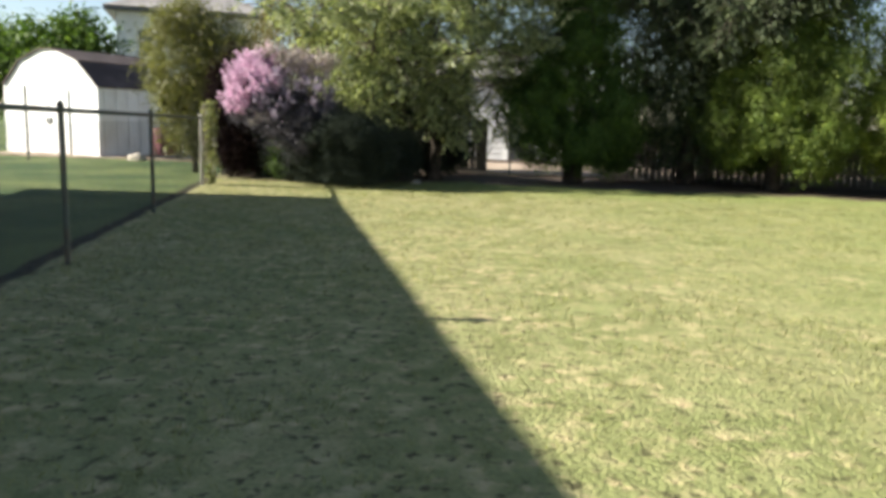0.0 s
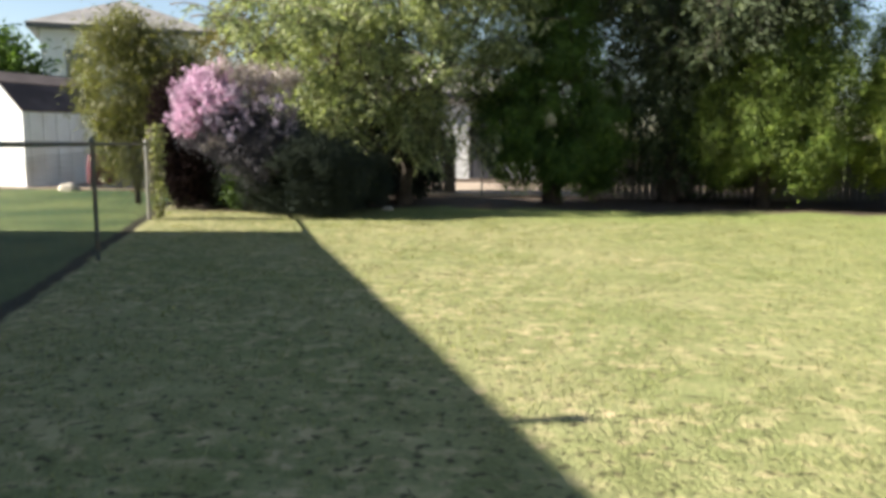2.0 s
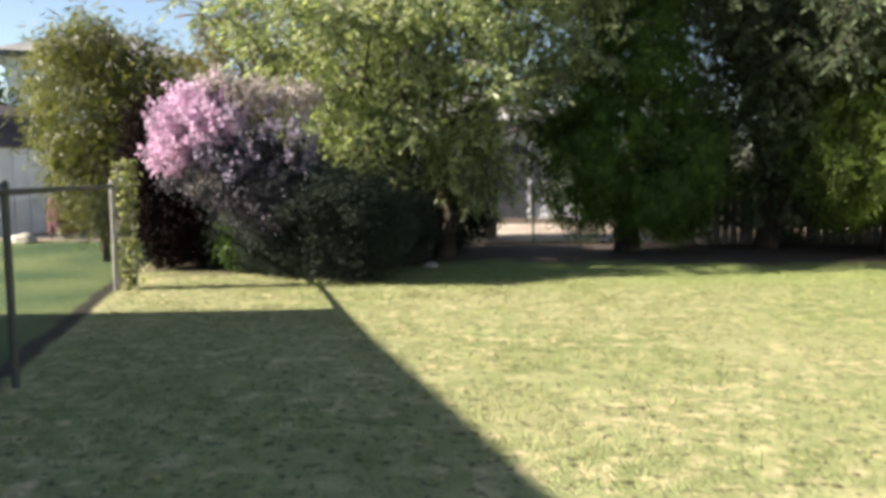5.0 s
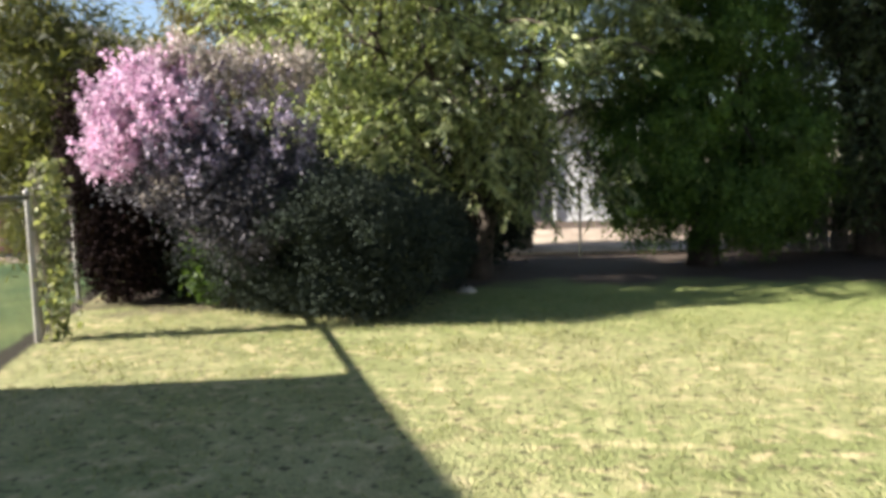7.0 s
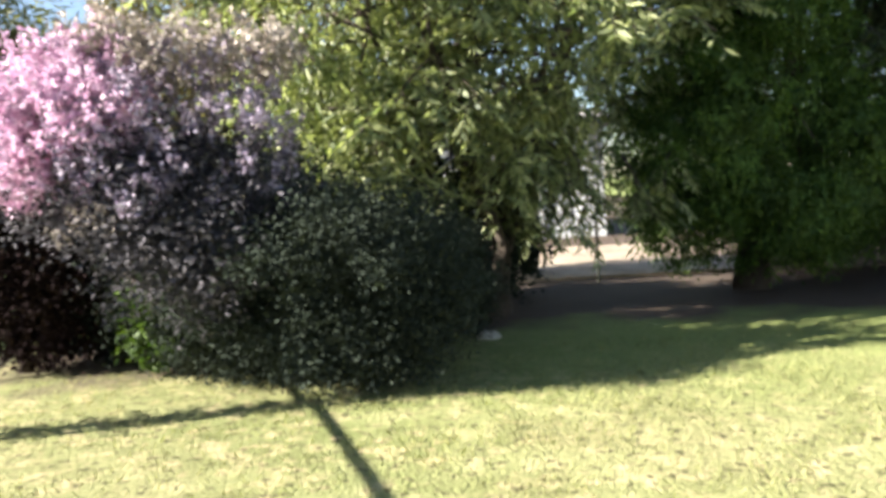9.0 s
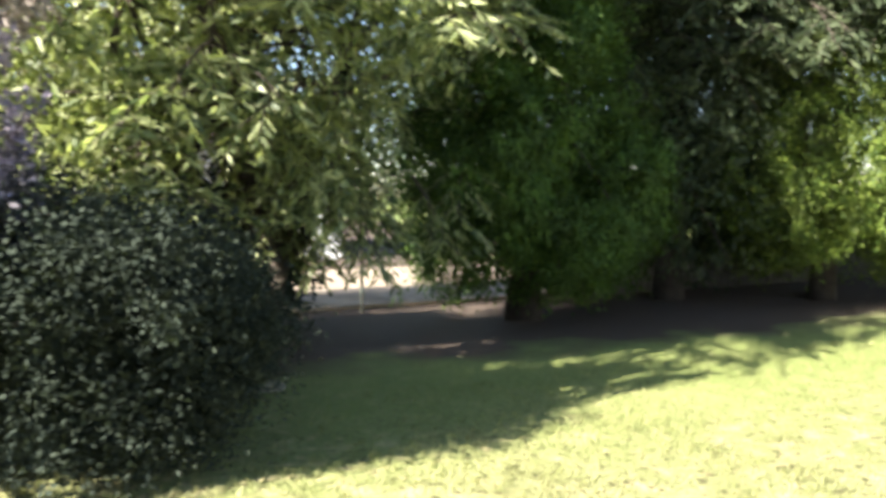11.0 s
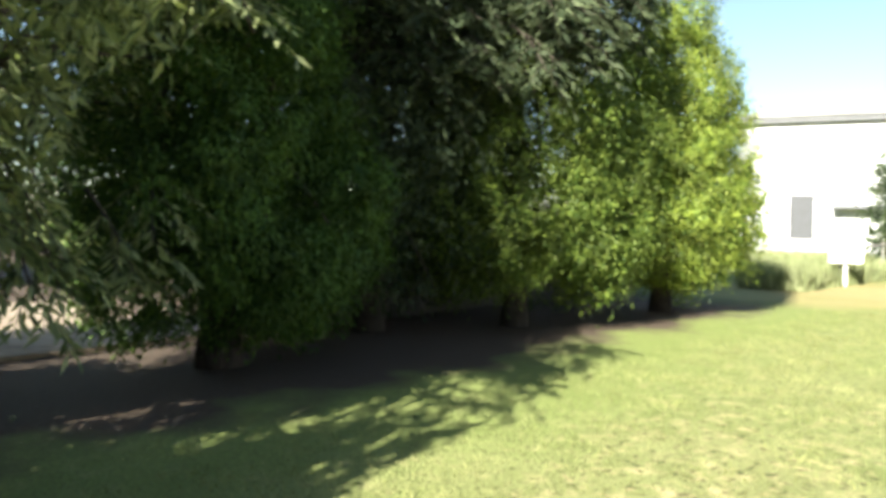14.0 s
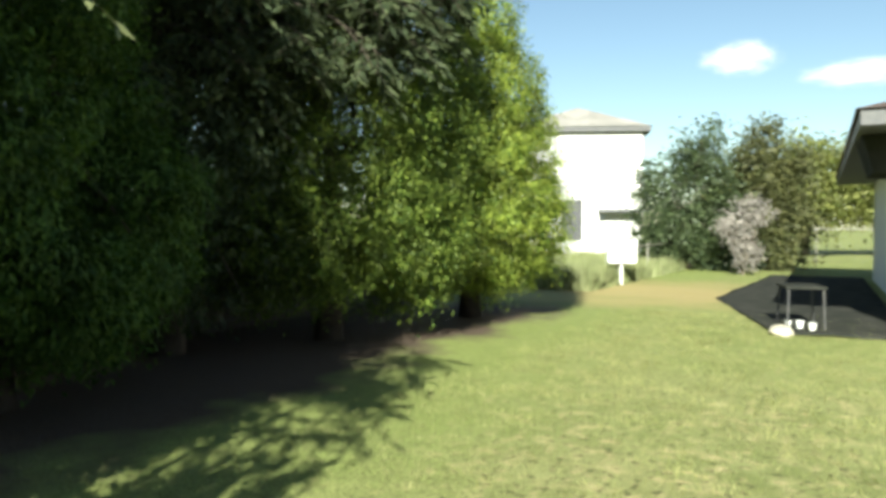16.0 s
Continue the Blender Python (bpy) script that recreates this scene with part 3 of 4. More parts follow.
# ---------- shed ----------
def shed():
    ob = thing("garden_shed", (-12.5, 19.5, 0), -16.0, "white metal shed with dark gambrel roof", "shed")
    w, d, h1, h2, h3 = 1.78, 3.0, 1.85, 2.5, 2.8
    outline = [(-w, 0), (w, 0), (w, h1), (w * 0.62, h2), (0.25, h3), (-0.25, h3), (-w * 0.62, h2), (-w, h1)]
    part("body", prism(outline, 0.0, d), SHED_WHITE, ob)
    for a, b in zip(outline[2:], outline[3:]):
        ax, az, bx, bz = *a, *b
        nx, nz = (bz - az), -(bx - ax)
        l = math.hypot(nx, nz)
        nx, nz = -nx / l * -0.03, -nz / l * -0.03
        if nz < 0:
            nx, nz = -nx, -nz
        grow = 0.06
        bm = prism([(ax + (ax - bx) * grow, az + (az - bz) * grow), (bx, bz), (bx + nx, bz + nz), (ax + (ax - bx) * grow + nx, az + (az - bz) * grow + nz)], -0.06, d + 0.08)
        part("roof_panel", bm, SHED_ROOF, ob)
    # front doors and trim
    for s in (-1, 1):
        x0, x1 = (0.02, 0.72) if s == 1 else (-0.72, -0.02)
        door = part("door", box((x0, -0.035, 0.06), (x1, -0.004, 1.75), 0.006), SHED_WHITE, ob)
        part("handle", box((s * 0.08 - 0.015, -0.07, 0.85), (s * 0.08 + 0.015, -0.036, 1.0), 0.004), TRIM, door)
    for k in range(8):
        y = 0.2 + k * 0.4
        part("wall_rib", box((w + 0.002, y - 0.02, 0.05), (w + 0.022, y + 0.02, h1 - 0.04)), SHED_WHITE, ob)
    part("corner_trim", box((w - 0.05, -0.012, 0.0), (w + 0.012, -0.002, h1)), SHED_WHITE, ob)
    part("corner_trim", box((-w - 0.012, -0.012, 0.0), (-w + 0.05, -0.002, h1)), SHED_WHITE, ob)
    return ob


shed()


# ---------- houses ----------
def hip_house(name, at, turn, w, d, eave, rise, over, label, ridge=0.0, wall=WHITE, roof=SHINGLE, windows=(), courses=True, category="house"):
    """Walls from x 0..w, y 0..d; front is y = 0."""
    ob = thing(name, at, turn, label, category)
    t = 0.2
    bm = bmesh.new()
    add_box(bm, (0, 0, -0.4), (w, t, eave))
    part("wall", bm, wall, ob)
    part("wall", box((0, d - t, -0.4), (w, d, eave)), wall, ob)
    part("wall", box((0, t, -0.4), (t, d - t, eave)), wall, ob)
    part("wall", box((w - t, t, -0.4), (w, d - t, eave)), wall, ob)
    if courses:
        n = int(eave / 0.2)
        for k in range(n):
            z = k * 0.2
            part("siding_board", prism([(-0.028, z), (-0.004, z + 0.004), (-0.004, z + 0.2), (-0.010, z + 0.2)], 0.0, w, "x"), wall, ob)
    part("fascia", box((-over, -over, eave - 0.02), (w + over, d + over, eave + 0.16)), TRIM, ob)
    x0, x1, y0, y1, z = -over - 0.05, w + over + 0.05, -over - 0.05, d + over + 0.05, eave + 0.162
    r0 = min(w, d) / 2 if not ridge else ridge
    top = [(x0 + r0 + over, (y0 + y1) / 2, z + rise), (x1 - r0 - over, (y0 + y1) / 2, z + rise)]
    if w < d:
        top = [((x0 + x1) / 2, y0 + r0 + over, z + rise), ((x0 + x1) / 2, y1 - r0 - over, z + rise)]
    v = [(x0, y0, z), (x1, y0, z), (x1, y1, z), (x0, y1, z), *top]
    f = [(0, 1, 5, 4), (1, 2, 5), (2, 3, 4, 5), (3, 0, 4), (3, 2, 1, 0)] if w >= d else [(0, 1, 4), (1, 2, 5, 4), (2, 3, 5), (3, 0, 4, 5), (3, 2, 1, 0)]
    part("roof", (v, [], f), roof, ob)
    for face, c, z0, ww, hh, kind in windows:
        # face: front or side; c: distance along it
        turn_m = Matrix.Identity(4) if face == "front" else pose(0, d, 0, 0, 0, -90) if face == "left" else pose(w, 0, 0, 0, 0, 90)
        def put(nm, b, m, par, lab=""):
            b.transform(turn_m)
            return part(nm, b, m, par, lab)
        win = put("window" if kind == "window" else "door", box((c, -0.05, z0), (c + ww, -0.03, z0 + hh)), GLASS if kind == "window" else PLASTIC if kind == "hood" else TRIM_PALE, ob)
        for lo, hi in (((c - 0.08, -0.07, z0 - 0.08), (c, -0.03, z0 + hh + 0.08)), ((c + ww, -0.07, z0 - 0.08), (c + ww + 0.08, -0.03, z0 + hh + 0.08)),
                       ((c, -0.07, z0 + hh), (c + ww, -0.03, z0 + hh + 0.08)), ((c, -0.07, z0 - 0.08), (c + ww, -0.03, z0))):
            put("frame", box(lo, hi), WHITE, win)
        if kind == "hood":
            put("awning", prism([(-0.7, z0 + hh + 0.10), (-0.075, z0 + hh + 0.20), (-0.075, z0 + hh + 0.13), (-0.7, z0 + hh + 0.05)], c - 0.3, c + ww + 0.7, "x"), TRIM, win)
    return ob


# two storeys of white siding seen past the cedars
hip_house("house", (26.6, 22.45, 0.0), -72.6, 4.75, 9.0, 4.95, 1.1, 0.28, "white sided two storey house with grey hip roof",
          windows=(("front", 1.72, 0.75, 0.8, 1.6, "door"), ("front", 3.4, 0.3, 0.9, 1.5, "hood")))
# the house over the back fence
hip_house("house", (-18.2, 32.3, 0.0), 26.0, 6.4, 6.4, 5.5, 1.6, 0.45, "pale two storey house with grey hip roof",
          windows=(("front", 0.9, 3.6, 1.1, 1.1, "window"), ("front", 4.2, 3.6, 1.1, 1.1, "window")))
# white garage beyond the alley
hip_house("garage", (-5.2, 26.0, 0.0), 2.0, 7.0, 6.0, 2.5, 1.2, 0.3, "low white garage beyond the alley",
          windows=(("front", 4.6, 0.0, 0.9, 2.0, "door"),), category="garage")


# the neighbour's house, whose shade lies on the lawn
def neighbour_house():
    h = 3.2
    back = SUN_TO * (h / math.tan(SUN_EL))
    far, near = Vector((-2.28, 11.78, 0)) - back, Vector((1.33, 2.49, 0)) - back
    ahead = (far - near).normalized()
    turn = math.degrees(math.atan2(ahead.y, ahead.x))
    over = 0.45
    # x runs from behind the viewer to the far corner, y away from the lawn
    length, deep = 17.0, 9.0
    out = Vector((-ahead.y, ahead.x, 0))
    start = far - ahead * (length + over) + out * over
    ob = hip_house("house", (start.x, start.y, 0), turn, length, deep, h - 0.16, 1.8, over, "white sided house of the neighbour", courses=False,
                   windows=(("front", 3.0, 1.0, 1.2, 1.2, "window"), ("front", 8.0, 1.0, 1.2, 1.2, "window"), ("front", 13.0, 1.0, 1.2, 1.2, "window")))
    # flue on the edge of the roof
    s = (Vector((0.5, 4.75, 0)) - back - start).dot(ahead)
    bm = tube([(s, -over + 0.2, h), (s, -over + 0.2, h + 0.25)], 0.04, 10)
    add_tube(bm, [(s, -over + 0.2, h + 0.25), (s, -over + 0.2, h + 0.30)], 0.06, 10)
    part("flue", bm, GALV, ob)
    # unseen flat slab on a post, added askew to shape the shade's far edge
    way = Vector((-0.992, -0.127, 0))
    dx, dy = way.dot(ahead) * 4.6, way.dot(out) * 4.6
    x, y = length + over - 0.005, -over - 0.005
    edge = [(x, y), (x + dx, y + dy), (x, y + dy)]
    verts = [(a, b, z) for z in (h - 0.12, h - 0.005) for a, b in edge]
    part("shade_slab", (verts, [], [(2, 1, 0), (3, 4, 5), (0, 1, 4, 3), (1, 2, 5, 4), (2, 0, 3, 5)]), TRIM, ob)
    part("slab_post", box((x + dx - 0.16, y + dy - 0.2, -0.05), (x + dx - 0.06, y + dy - 0.1, h - 0.122)), TRIM, ob)
    return ob


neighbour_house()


# ---------- plants of the hedge row ----------
tree("olive_shrub", (-6.5, 15.7, 0), [(-6.5, 15.7, 3.2), (-6.9, 15.6, 3.0), (-6.0, 15.8, 3.0), (-6.2, 15.4, 2.6), (-7.0, 15.9, 2.4)], 0.05,
     [(-6.7, 15.7, 2.3, 0.85, 0.7, 1.15), (-5.9, 15.8, 2.3, 0.75, 0.7, 1.0), (-6.5, 15.6, 1.2, 0.7, 0.6, 0.8), (-6.7, 15.7, 3.1, 0.5, 0.5, 0.5)],
     1500, 16, 0.11, L_BAMBOO, 0.15, 0.022, 11, "tall feathery yellow-green shrub by the fence corner", "shrub", droop=0.5)
tree("olive_shrub", (-4.9, 18.2, 0), [(-4.9, 18.2, 3.4), (-4.0, 18.3, 3.2), (-5.6, 18.0, 3.0)], 0.06,
     [(-5.4, 18.2, 2.4, 1.2, 0.9, 1.3), (-4.0, 18.4, 2.6, 1.2, 0.9, 1.2), (-3.2, 18.2, 3.1, 0.9, 0.8, 1.0), (-4.6, 18.1, 3.8, 1.3, 0.8, 0.8)],
     1500, 14, 0.12, L_OLIVE, 0.14, 0.03, 12, "brownish olive shrub behind the flowering shrub", "shrub")
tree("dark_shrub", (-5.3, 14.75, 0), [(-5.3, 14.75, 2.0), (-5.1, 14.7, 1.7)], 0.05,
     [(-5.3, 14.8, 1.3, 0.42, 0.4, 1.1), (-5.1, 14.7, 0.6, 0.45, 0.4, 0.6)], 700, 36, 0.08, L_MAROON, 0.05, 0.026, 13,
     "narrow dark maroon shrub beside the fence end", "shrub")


def flowering_shrub():
    rng = np.random.default_rng(21)
    base = Vector((-3.9, 14.35, 0))
    ob = thing("flowering_shrub", base, label="pink flowering shrub with mauve and faded tan panicles", category="shrub")
    tops = [(-4.6, 13.8, 1.9), (-4.2, 13.7, 2.1), (-3.8, 13.9, 2.1), (-3.3, 14.0, 1.9), (-4.5, 14.1, 1.7), (-3.0, 14.1, 1.8)]
    part("trunk", limbs(bmesh.new(), (0, 0, -0.05), [Vector(t) - base for t in tops], 0.034, rng, 0.14), BARK, ob, smooth=True)

    def panicles(name, lobes, n, mat, lab, up=0.0):
        pts = crown_points(lobes, n, 1, 0.02, rng, 0.7, 0.15)
        out = []
        for p in pts:
            axis = np.array([rng.normal(0, 0.5), rng.normal(0, 0.5), 1.0])
            axis /= np.linalg.norm(axis)
            f = rng.uniform(0, 1, 26)
            r = 0.045 * (1 - 0.8 * f)
            a = rng.uniform(0, 6.28, 26)
            c = p + axis * (f * rng.uniform(0.12, 0.26))[:, None] + np.stack([np.cos(a) * r, np.sin(a) * r, np.zeros(26)], 1)
            out.append(c)
        c = np.concatenate(out) - np.array(base)
        poly_mesh(name, leaves_at(c, 0.035, 0.03, rng, 0.0, 2.0), 4, mat, ob, lab)

    panicles("blossom", [(-4.42, 13.7, 1.80, 0.40, 0.45, 0.40), (-4.12, 13.75, 2.0, 0.36, 0.4, 0.30), (-4.58, 13.5, 1.50, 0.25, 0.3, 0.27), (-4.1, 13.42, 1.78, 0.34, 0.28, 0.34)], 700, F_PINK, "bright pink flower panicles")
    panicles("blossom", [(-3.45, 13.65, 1.87, 0.55, 0.5, 0.34), (-3.95, 13.7, 1.7, 0.5, 0.5, 0.45), (-3.3, 13.6, 1.55, 0.5, 0.4, 0.35), (-3.9, 13.45, 1.4, 0.4, 0.3, 0.3)], 300, F_MAUVE, "faded mauve flower panicles")
    pts = crown_points([(-4.2, 13.9, 1.5, 0.6, 0.5, 0.45), (-3.5, 13.75, 1.36, 0.62, 0.45, 0.34), (-3.85, 13.5, 1.25, 0.45, 0.3, 0.40), (-3.5, 13.5, 0.95, 0.45, 0.3, 0.4)], 1050, 26, 0.09, rng, 0.3, 0.4) - np.array(base)
    poly_mesh("foliage", leaves_at(pts, 0.045, 0.022, rng, 0.2), 4, L_LILAC, ob, "small dull grey-purple leaves")
    panicles("blossom", [(-3.35, 13.6, 2.12, 0.66, 0.4, 0.16), (-4.0, 13.75, 2.26, 0.3, 0.3, 0.12), (-4.1, 13.35, 1.15, 0.2, 0.08, 0.1)], 210, F_TAN, "faded tan seed heads")
    # thin shoots above the crown
    for k in range(22):
        x, y = rng.uniform(-4.5, -3.0), rng.uniform(13.7, 14.1)
        way = [Vector((x, y, 1.9)), Vector((x + rng.normal(0, .06), y, 2.25)), Vector((x + rng.normal(0, .14), y + rng.normal(0, .1), 2.45 + rng.uniform(0, .2)))]
        part("shoot", tube([p - base for p in way], [0.006, 0.004, 0.002], 4), PALE_BARK, ob, "thin pale upright shoot")
    return ob


flowering_shrub()

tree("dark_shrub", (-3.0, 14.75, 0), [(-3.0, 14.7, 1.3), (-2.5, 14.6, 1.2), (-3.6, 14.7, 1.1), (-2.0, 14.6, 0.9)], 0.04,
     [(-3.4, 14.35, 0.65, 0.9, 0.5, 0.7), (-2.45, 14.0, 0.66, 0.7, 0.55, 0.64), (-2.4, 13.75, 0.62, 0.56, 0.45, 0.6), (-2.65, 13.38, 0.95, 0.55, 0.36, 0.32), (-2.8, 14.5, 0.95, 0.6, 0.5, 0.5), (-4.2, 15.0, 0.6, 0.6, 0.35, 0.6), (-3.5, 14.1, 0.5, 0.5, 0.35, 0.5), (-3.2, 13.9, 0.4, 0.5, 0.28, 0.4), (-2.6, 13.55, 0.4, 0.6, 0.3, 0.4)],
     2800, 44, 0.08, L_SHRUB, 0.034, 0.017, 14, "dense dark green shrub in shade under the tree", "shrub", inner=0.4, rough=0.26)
tree("green_plant", (-4.02, 14.35, 0), [(-4.05, 14.3, 0.7), (-3.95, 14.3, 0.6), (-4.1, 14.4, 0.5)], 0.012,
     [(-4.02, 14.3, 0.55, 0.2, 0.18, 0.3), (-4.1, 14.3, 0.3, 0.22, 0.18, 0.22)], 160, 14, 0.05, L_CEDAR, 0.07, 0.03, 26,
     "young green plant in the shade below the blossoms", "plant", twigs=6)
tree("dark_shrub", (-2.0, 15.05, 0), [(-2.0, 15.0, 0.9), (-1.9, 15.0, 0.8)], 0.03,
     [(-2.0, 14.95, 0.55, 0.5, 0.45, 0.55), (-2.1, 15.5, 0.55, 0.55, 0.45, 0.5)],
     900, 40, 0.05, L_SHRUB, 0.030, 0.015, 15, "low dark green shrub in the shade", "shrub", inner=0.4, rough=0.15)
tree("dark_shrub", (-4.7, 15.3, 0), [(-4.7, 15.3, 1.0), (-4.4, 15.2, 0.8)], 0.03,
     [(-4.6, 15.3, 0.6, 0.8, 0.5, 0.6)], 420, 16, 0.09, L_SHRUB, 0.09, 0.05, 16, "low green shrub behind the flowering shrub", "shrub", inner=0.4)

def hanging_boughs():
    """Boughs that arch out over the lawn and hang before the first cedar."""
    rng = np.random.default_rng(90)
    out = []

    def hang(q, back, up, swing=0.5):
        out.append(((q[0] - 0.2 + rng.normal(0, swing), q[1] + rng.uniform(*back), q[2] + rng.uniform(*up)), q))

    # in loose bunches over the lawn, with gaps between them
    for k in range(12):
        cx, cz = -4.0 + 3.1 * (k + rng.uniform(0.1, 0.9)) / 12, rng.uniform(2.3, 3.6)
        if cx < -2.6 and cz < 2.6:
            cz += 0.6
        for _ in range(3):
            x, z = cx + rng.normal(0, 0.16), cz + rng.normal(0, 0.16)
            hang((x, 13.75 + 0.25 * x + 0.067 * z + 1.4 * rng.uniform(0, 1) ** 1.4, z), (0.7, 1.3), (0.1, 0.5))
    # before the upper half of the first cedar
    for k in range(24):
        x = rng.uniform(-0.8, 0.9)
        hang((x, rng.uniform(15.5, 16.0) + 0.12 * x, rng.uniform(2.4, 4.0)), (0.4, 0.9), (0.2, 0.7), 0.8)
    # thin curtain over the gap to the alley
    for k in range(8):
        x = rng.uniform(-1.3, 0.1)
        hang((x, rng.uniform(15.7, 16.8), rng.uniform(0.85, 2.3)), (0.2, 0.7), (0.4, 0.8), 0.5)
    for k in range(15):
        x = rng.uniform(-1.45, -0.6)
        hang((x, rng.uniform(15.1, 16.2), rng.uniform(0.75, 2.2)), (0.2, 0.5), (0.35, 0.6), 0.3)
    for k in range(9):
        x = rng.uniform(-2.5, -1.2)
        hang((x, rng.uniform(14.2, 14.9), rng.uniform(1.25, 2.1)), (0.6, 1.0), (0.3, 0.6))
    return out


tree("broadleaf_tree", (-1.45, 16.3, 0), [(-1.5, 16.2, 5.6), (-2.6, 15.2, 3.6), (-0.5, 14.9, 3.4), (0.2, 15.9, 3.8), (-1.4, 14.9, 2.2), (-3.0, 14.4, 3.2), (-2.0, 14.4, 2.8), (-3.0, 16.0, 3.8), (0.6, 16.0, 4.8)], 0.13,
     [(-2.6, 15.4, 2.9, 1.25, 0.8, 1.1), (-1.3, 15.2, 2.7, 1.0, 0.7, 1.1), (-1.8, 16.1, 4.2, 2.0, 1.5, 1.3), (-0.3, 16.3, 3.4, 1.0, 0.7, 1.0),
      (-1.4, 16.2, 5.5, 1.9, 1.4, 1.1), (0.7, 16.6, 4.6, 1.1, 0.8, 0.9), (-2.0, 15.1, 1.7, 0.8, 0.5, 0.6), (-2.8, 14.9, 1.95, 0.8, 0.4, 0.45), (-1.2, 16.0, 1.7, 0.6, 0.5, 0.5), (-2.0, 16.3, 2.5, 1.0, 0.5, 0.7), (0.4, 16.9, 2.6, 0.6, 0.5, 0.6)],
     2700, 22, 0.12, L_BROAD, 0.115, 0.032, 17, "spreading tree with long narrow glossy leaves", droop=0.7, twigs=50, inner=0.6, rough=0.32, boughs=hanging_boughs())

tree("cedar_tree", (1.45, 17.2, 0), [(1.5, 17.1, 4.4), (2.1, 17.0, 3.0), (0.8, 17.1, 2.8)], 0.17,
     cedar_lobes((1.48, 17.15), 1.4, 0.62, 5.2, 46, 81, 0.52) + [(2.1, 16.75, 1.35, 0.7, 0.65, 0.8), (1.9, 16.3, 0.95, 0.4, 0.35, 0.45), (0.4, 16.7, 1.55, 0.6, 0.4, 0.62), (0.1, 16.8, 2.3, 0.5, 0.4, 0.6), (0.25, 16.3, 1.4, 0.5, 0.35, 0.5), (0.7, 16.2, 1.9, 0.5, 0.4, 0.6), (1.0, 16.1, 1.1, 0.45, 0.35, 0.4), (1.45, 16.95, 0.55, 0.36, 0.3, 0.36)],
     3500, 44, 0.085, L_CEDAR, 0.058, 0.022, 18, "dark green cedar with drooping rounded lower boughs", droop=0.9, group="cedar row", inner=0.8, scales=0.5)
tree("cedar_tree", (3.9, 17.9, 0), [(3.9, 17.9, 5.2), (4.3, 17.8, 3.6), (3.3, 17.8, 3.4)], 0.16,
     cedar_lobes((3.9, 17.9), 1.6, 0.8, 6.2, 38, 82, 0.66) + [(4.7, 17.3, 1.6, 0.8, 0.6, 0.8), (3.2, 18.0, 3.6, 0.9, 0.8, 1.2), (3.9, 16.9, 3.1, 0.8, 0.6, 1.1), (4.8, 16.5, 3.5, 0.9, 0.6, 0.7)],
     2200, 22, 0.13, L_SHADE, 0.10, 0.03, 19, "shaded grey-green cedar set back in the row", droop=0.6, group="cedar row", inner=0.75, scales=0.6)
tree("cedar_tree", (5.5, 16.95, 0), [(5.4, 16.9, 4.4), (5.9, 16.8, 3.0), (4.9, 16.8, 2.8)], 0.14,
     cedar_lobes((5.45, 16.9), 1.55, 0.6, 5.4, 60, 83, 0.48) + [(4.6, 16.3, 1.3, 0.6, 0.5, 0.65), (5.2, 15.9, 1.5, 0.55, 0.4, 0.75), (6.0, 15.85, 1.25, 0.6, 0.4, 0.6), (6.4, 15.9, 2.1, 0.6, 0.45, 0.75), (5.6, 15.9, 2.6, 0.6, 0.45, 0.7), (6.4, 16.1, 3.1, 0.6, 0.45, 0.7)],
     3500, 46, 0.085, L_MID, 0.052, 0.022, 20, "bright green cedar with leaves to near the ground", droop=0.7, group="cedar row", inner=0.8, scales=0.5)
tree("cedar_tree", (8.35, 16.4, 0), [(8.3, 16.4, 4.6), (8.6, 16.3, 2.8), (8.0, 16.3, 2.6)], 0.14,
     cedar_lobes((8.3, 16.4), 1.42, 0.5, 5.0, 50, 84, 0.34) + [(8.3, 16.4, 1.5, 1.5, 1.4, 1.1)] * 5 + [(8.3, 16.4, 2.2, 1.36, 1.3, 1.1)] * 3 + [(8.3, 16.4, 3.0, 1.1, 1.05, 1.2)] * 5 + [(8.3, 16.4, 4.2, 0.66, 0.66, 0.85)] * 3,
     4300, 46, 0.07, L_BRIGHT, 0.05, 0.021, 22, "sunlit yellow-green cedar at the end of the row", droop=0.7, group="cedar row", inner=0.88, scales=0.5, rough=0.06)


def drooping_boughs():
    """Grey boughs of the tall tree, hanging over the cedars' upper halves."""
    rng = np.random.default_rng(92)
    out = []
    for k in range(56):
        x, z = rng.uniform(2.4, 6.4), rng.uniform(2.5, 4.6)
        y = 15.9 - 0.12 * (x - 3) + 0.12 * (4.6 - z) + rng.uniform(-0.2, 0.5)
        if x > 4.8 and z < 3.0:
            z += 1.0
        if x > 5.6:
            z = rng.uniform(3.9, 4.8)
        out.append(((x + rng.normal(0, 0.4), y + rng.uniform(0.8, 1.5), z + rng.uniform(0.3, 0.8)), (x, y, z)))
    for k in range(26):
        x = rng.uniform(3.8, 6.3)
        z = rng.uniform(2.5, 3.6) + 0.35 * (x - 3.8)
        y = rng.uniform(15.3, 15.7)
        out.append(((x + rng.normal(0, 0.4), y + rng.uniform(0.6, 1.1), z + rng.uniform(0.3, 0.8)), (x, y, z)))
    return out


